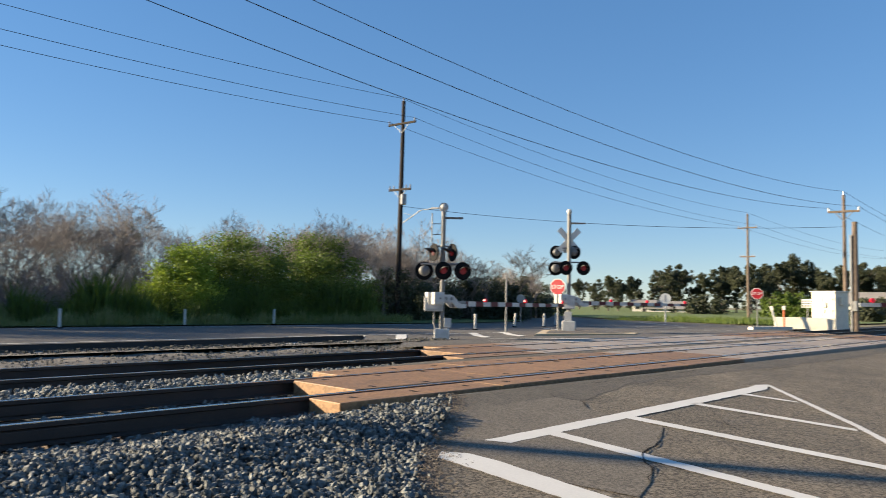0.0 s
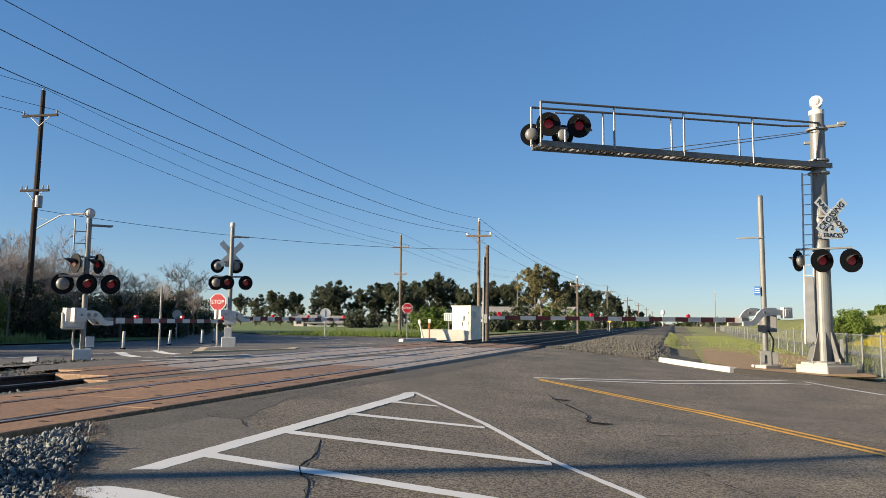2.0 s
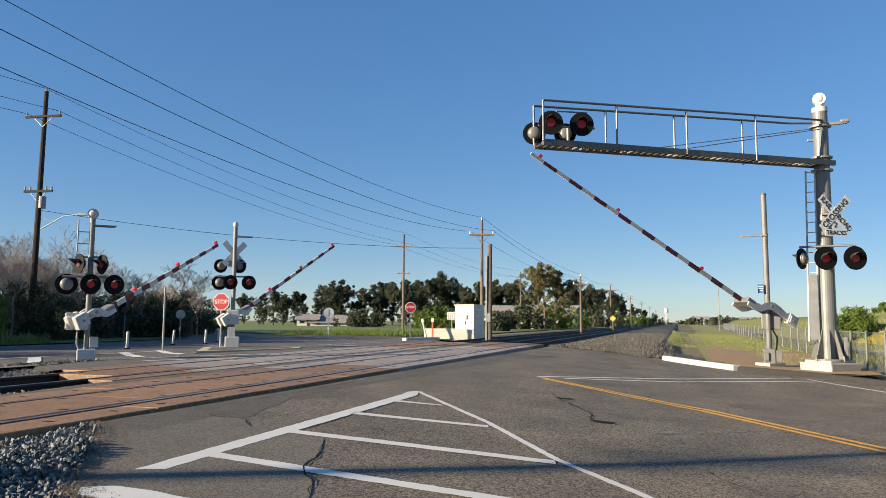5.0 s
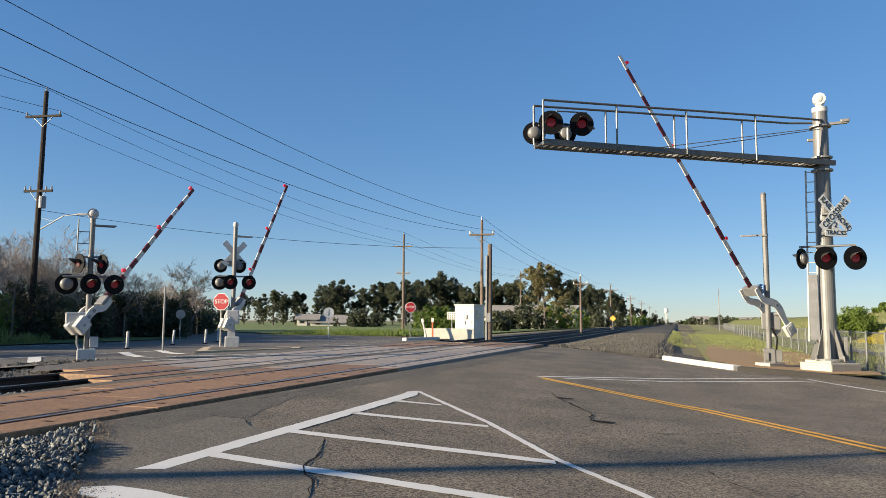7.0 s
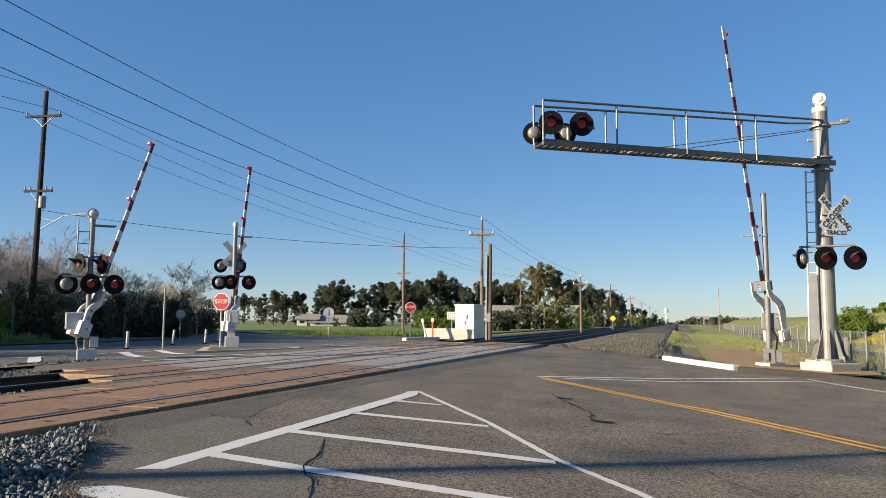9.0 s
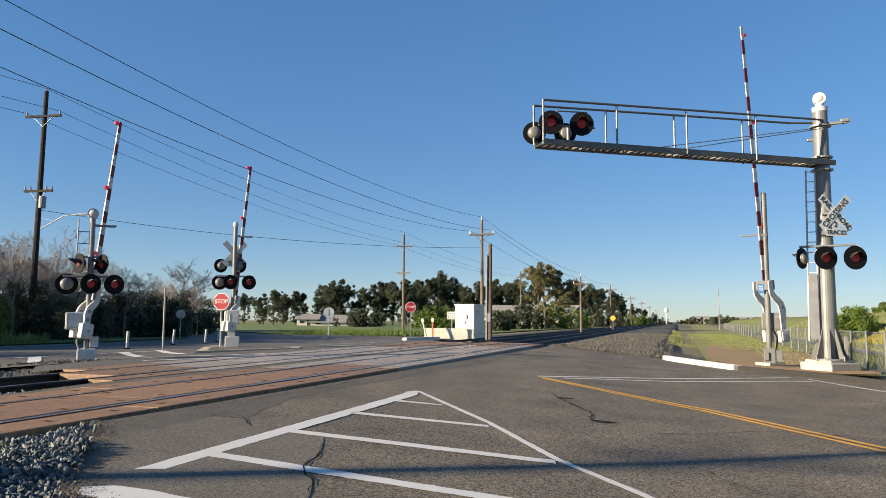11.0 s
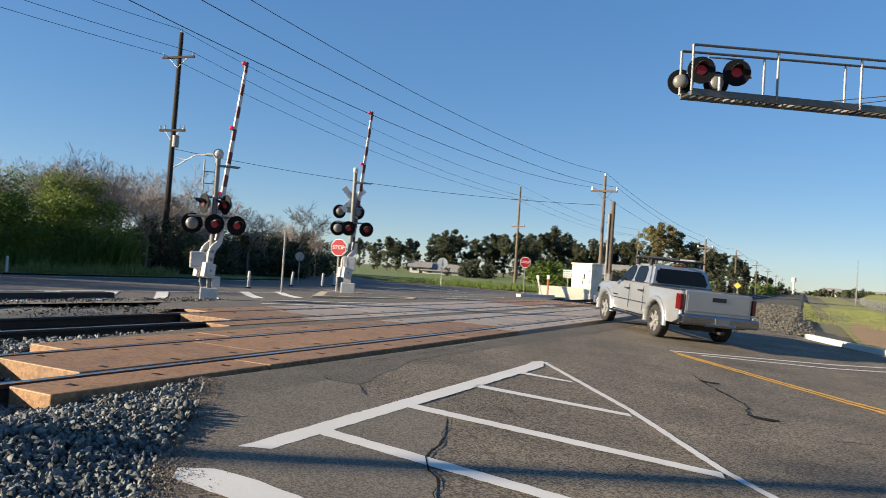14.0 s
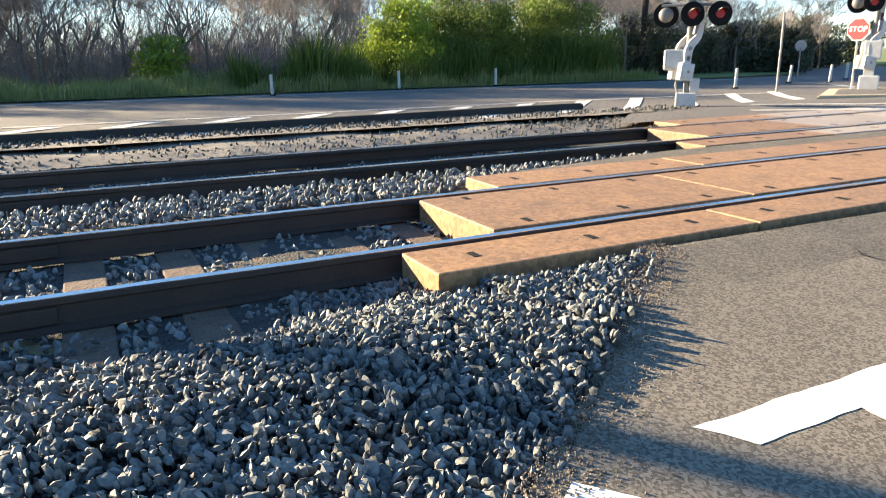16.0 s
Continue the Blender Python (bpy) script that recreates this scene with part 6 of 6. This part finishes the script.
        bmesh.ops.bevel(bm, geom=bm.verts[:], offset=0.05, segments=3, affect="VERTICES")
        r = bmesh.ops.extrude_face_region(bm, geom=bm.faces[:])
        bmesh.ops.translate(bm, vec=-nrm * 0.02, verts=[v for v in r["geom"] if isinstance(v, bmesh.types.BMVert)])
        bmesh.ops.recalc_face_normals(bm, faces=bm.faces[:])
        part(name, bm, "glass", ob, label)

    def skin(s, y, z):
        f = (z - 1.10) / 0.51
        return (s * (W - 0.06 - 0.15 * f), y, z)

    for s in (-1, 1):
        pane("front_window", [skin(s, 0.86, 1.15), skin(s, 0.06, 1.15), skin(s, 0.06, 1.545), skin(s, 0.36, 1.545)])
        pane("rear_window", [skin(s, -0.04, 1.15), skin(s, -0.66, 1.16), skin(s, -0.62, 1.55), skin(s, -0.04, 1.55)])
        for y in (0.02, -0.80):
            boxes("door_seam", "trim", [tuple(sorted((s * (W - 0.006), s * (W + 0.002)))) + (y - 0.006, y + 0.006, 0.5, 1.08)], ob, bevel=0)
        for y in (0.16, -0.62):
            boxes("door_handle", "trim", [tuple(sorted((s * (W - 0.02), s * (W + 0.03)))) + (y - 0.10, y + 0.10, 0.95, 0.99)], ob, bevel=0.012)
        boxes("wing_mirror", "trim", [tuple(sorted((s * (W + 0.0), s * (W + 0.20)))) + (0.72, 0.86, 1.08, 1.26)], ob, bevel=0.03)
        boxes("nameplate", "chrome", [tuple(sorted((s * W, s * (W + 0.006)))) + (0.72, 1.0, 0.76, 0.785)], ob, bevel=0)
    pane("back_window", [(-W + 0.20, -0.96, 1.19), (W - 0.20, -0.96, 1.19), (W - 0.29, -0.82, 1.53), (-W + 0.29, -0.82, 1.53)])
    pane("windscreen", [(-W + 0.14, 1.0, 1.13), (W - 0.14, 1.0, 1.13), (W - 0.28, 0.40, 1.55), (-W + 0.28, 0.40, 1.55)])
    boxes("brake_lamp", "tail", [(-0.16, 0.16, -0.80, -0.76, 1.605, 1.63)], ob, bevel=0.005)

    # roof rack
    for y in (0.18, -0.58):
        boxes("rack_bar", "trim", [(-0.72, 0.72, y - 0.03, y + 0.03, 1.72, 1.755), (-0.66, -0.58, y - 0.05, y + 0.05, 1.58, 1.74), (0.58, 0.66, y - 0.05, y + 0.05, 1.58, 1.74)], ob, bevel=0.01)
    for x in (-0.45, -0.1, 0.3, 0.5):
        tubes("ski_carrier", "trim" if x != 0.3 else "alloy", [((x, 0.45, 1.79), (x, -0.9, 1.78), 0.022), ((x, 0.2, 1.76), (x + 0.04, 0.5, 1.86), 0.018)], ob, seg=8)

    wheels = []
    for s in (-1, 1):
        for y in (FA, RA):
            w = new("wheel")
            w.parent = ob
            w.matrix_basis = pose(s * (W - 0.11), y, TR)
            bm = bmesh.new()
            ringp = [(-0.11, 0.235), (-0.118, 0.30), (-0.10, 0.345), (-0.06, 0.355), (0.06, 0.355), (0.10, 0.345), (0.118, 0.30), (0.11, 0.235)]
            N = 32
            rings = [[bm.verts.new((px, pr * math.cos(2 * math.pi * k / N), pr * math.sin(2 * math.pi * k / N))) for px, pr in ringp] for k in range(N)]
            for k in range(N):
                p, q = rings[k], rings[(k + 1) % N]
                for j in range(len(ringp) - 1):
                    bm.faces.new((p[j], p[j + 1], q[j + 1], q[j]))
            bmesh.ops.recalc_face_normals(bm, faces=bm.faces[:])
            part("tyre", bm, "tyre", w, "black rubber tyre", smooth=True)
            bm = bmesh.new()
            tube(bm, (-0.105, 0, 0), (0.105, 0, 0), 0.238, 0.238, 28, caps=False)
            for k in range(6):
                a = k * math.pi / 3
                rot = Matrix.Rotation(a, 4, "X")
                box(bm, s * 0.055 - 0.02, s * 0.055 + 0.03, -0.055, 0.055, 0.02, 0.235, rot=rot)
            tube(bm, (s * 0.03, 0, 0), (s * 0.10, 0, 0), 0.07, 0.055, 16)
            part("rim", bm, "alloy", w, "six-spoke alloy rim")
            bm = bmesh.new()
            tube(bm, (-0.03, 0, 0), (0.02, 0, 0), 0.225, 0.225, 24)
            part("brake_disc", bm, "gap", w)
            wheels.append((w, s, y))
    return ob, wheels


truck, wheels = pickup()
truck.scale = (1.036, 1.036, 1.036)

# the truck's way: seconds, centre x, y, heading
WAY = [(0.0, 54.4, -39.5, 42.0), (6.0, 29.6, -14.2, 42.0), (10.0, 13.4, 2.3, 42.0), (12.0, 5.15, 10.68, 39.5), (12.5, 2.68, 13.16, 38.5), (13.0, 0.53, 15.26, 38.0), (13.5, -1.76, 17.58, 36.0), (14.0, -3.89, 19.95, 35.2), (14.5, -5.87, 22.31, 35.2), (15.0, -7.74, 24.62, 35.6), (15.5, -9.55, 26.9, 36.0), (16.0, -11.3, 29.15, 36.5)]


def truck_pose(x, y, yaw):
    a = radians(yaw)
    f, r = Vector((-math.sin(a), math.cos(a))), Vector((math.cos(a), math.sin(a)))
    zf, zr = lie(x + f.x * 1.5), lie(x - f.x * 1.5)
    zl, zq = lie(x - r.x * 0.8), lie(x + r.x * 0.8)
    pitch = math.degrees(math.atan2(zf - zr, 3.0))
    roll = math.degrees(math.atan2(zl - zq, 1.6))
    return pose(x, y, (zf + zr + zl + zq) / 4 + 0.012, 0, 0, yaw) @ pose(0, 0, 0, pitch, roll * 0.7, 0)


def swing(base, z, phi, up):
    return pose(base[0], base[1], z, 0, 0, phi) @ pose(0, 0, 0, 0, -up, 0)


def motions():
    rows = [(0, 0), (3.0, 0), (3.2, 0.3), (3.6, 5.3), (4.2, 15.1), (5.2, 32.5), (6.5, 49.9), (7.0, 56.2), (7.5, 62.5), (8.0, 69.0), (8.5, 75.4), (9.0, 81.6), (9.2, 83.6), (9.7, 86.0), (12.0, 86.2), (16.0, 86.2)]
    walk(armR, [(t, swing(GB, 1.48, 217.4, a)) for t, a in rows])
    rows = [(0, 0), (2.8, 0), (3.2, 1.2), (3.6, 6.5), (4.2, 15.5), (5.2, 29.0), (6.5, 42.5), (7.0, 47.8), (7.5, 52.8), (8.0, 58.0), (8.5, 63.3), (9.0, 69.0), (9.2, 71.1), (10.2, 80.5), (10.8, 82.3), (16.0, 82.0)]
    walk(arm1, [(t, swing(M1, 1.32, 85.3, a)) for t, a in rows])
    rows = [(0, 0), (3.2, 0), (3.6, 2.5), (4.2, 14.7), (5.2, 36.0), (6.5, 58.3), (7.0, 66.1), (7.5, 73.6), (8.0, 80.0), (8.5, 84.0), (9.0, 84.3), (16.0, 84.3)]
    walk(arm2, [(t, swing(M2, 1.42, 68.6, a)) for t, a in rows])
    walk(truck, [(t, truck_pose(x, y, a)) for t, x, y, a in WAY])
    # wheels roll with the way covered
    for w, s, y in wheels:
        gone, rows = 0.0, []
        for (t0, x0, y0, _), (t1, x1, y1, _) in zip(WAY, WAY[1:]):
            step = math.hypot(x1 - x0, y1 - y0)
            n = max(1, math.ceil(math.degrees(step / 0.368) / 80))
            for k in range(n):
                d = gone + step * k / n
                rows.append((t0 + (t1 - t0) * k / n, pose(s * 0.75, y, 0.355) @ Matrix.Rotation(-d / 0.368, 4, "X")))
            gone += step
        rows.append((16.0, pose(s * 0.75, y, 0.355) @ Matrix.Rotation(-gone / 0.368, 4, "X")))
        walk(w, rows)


motions()
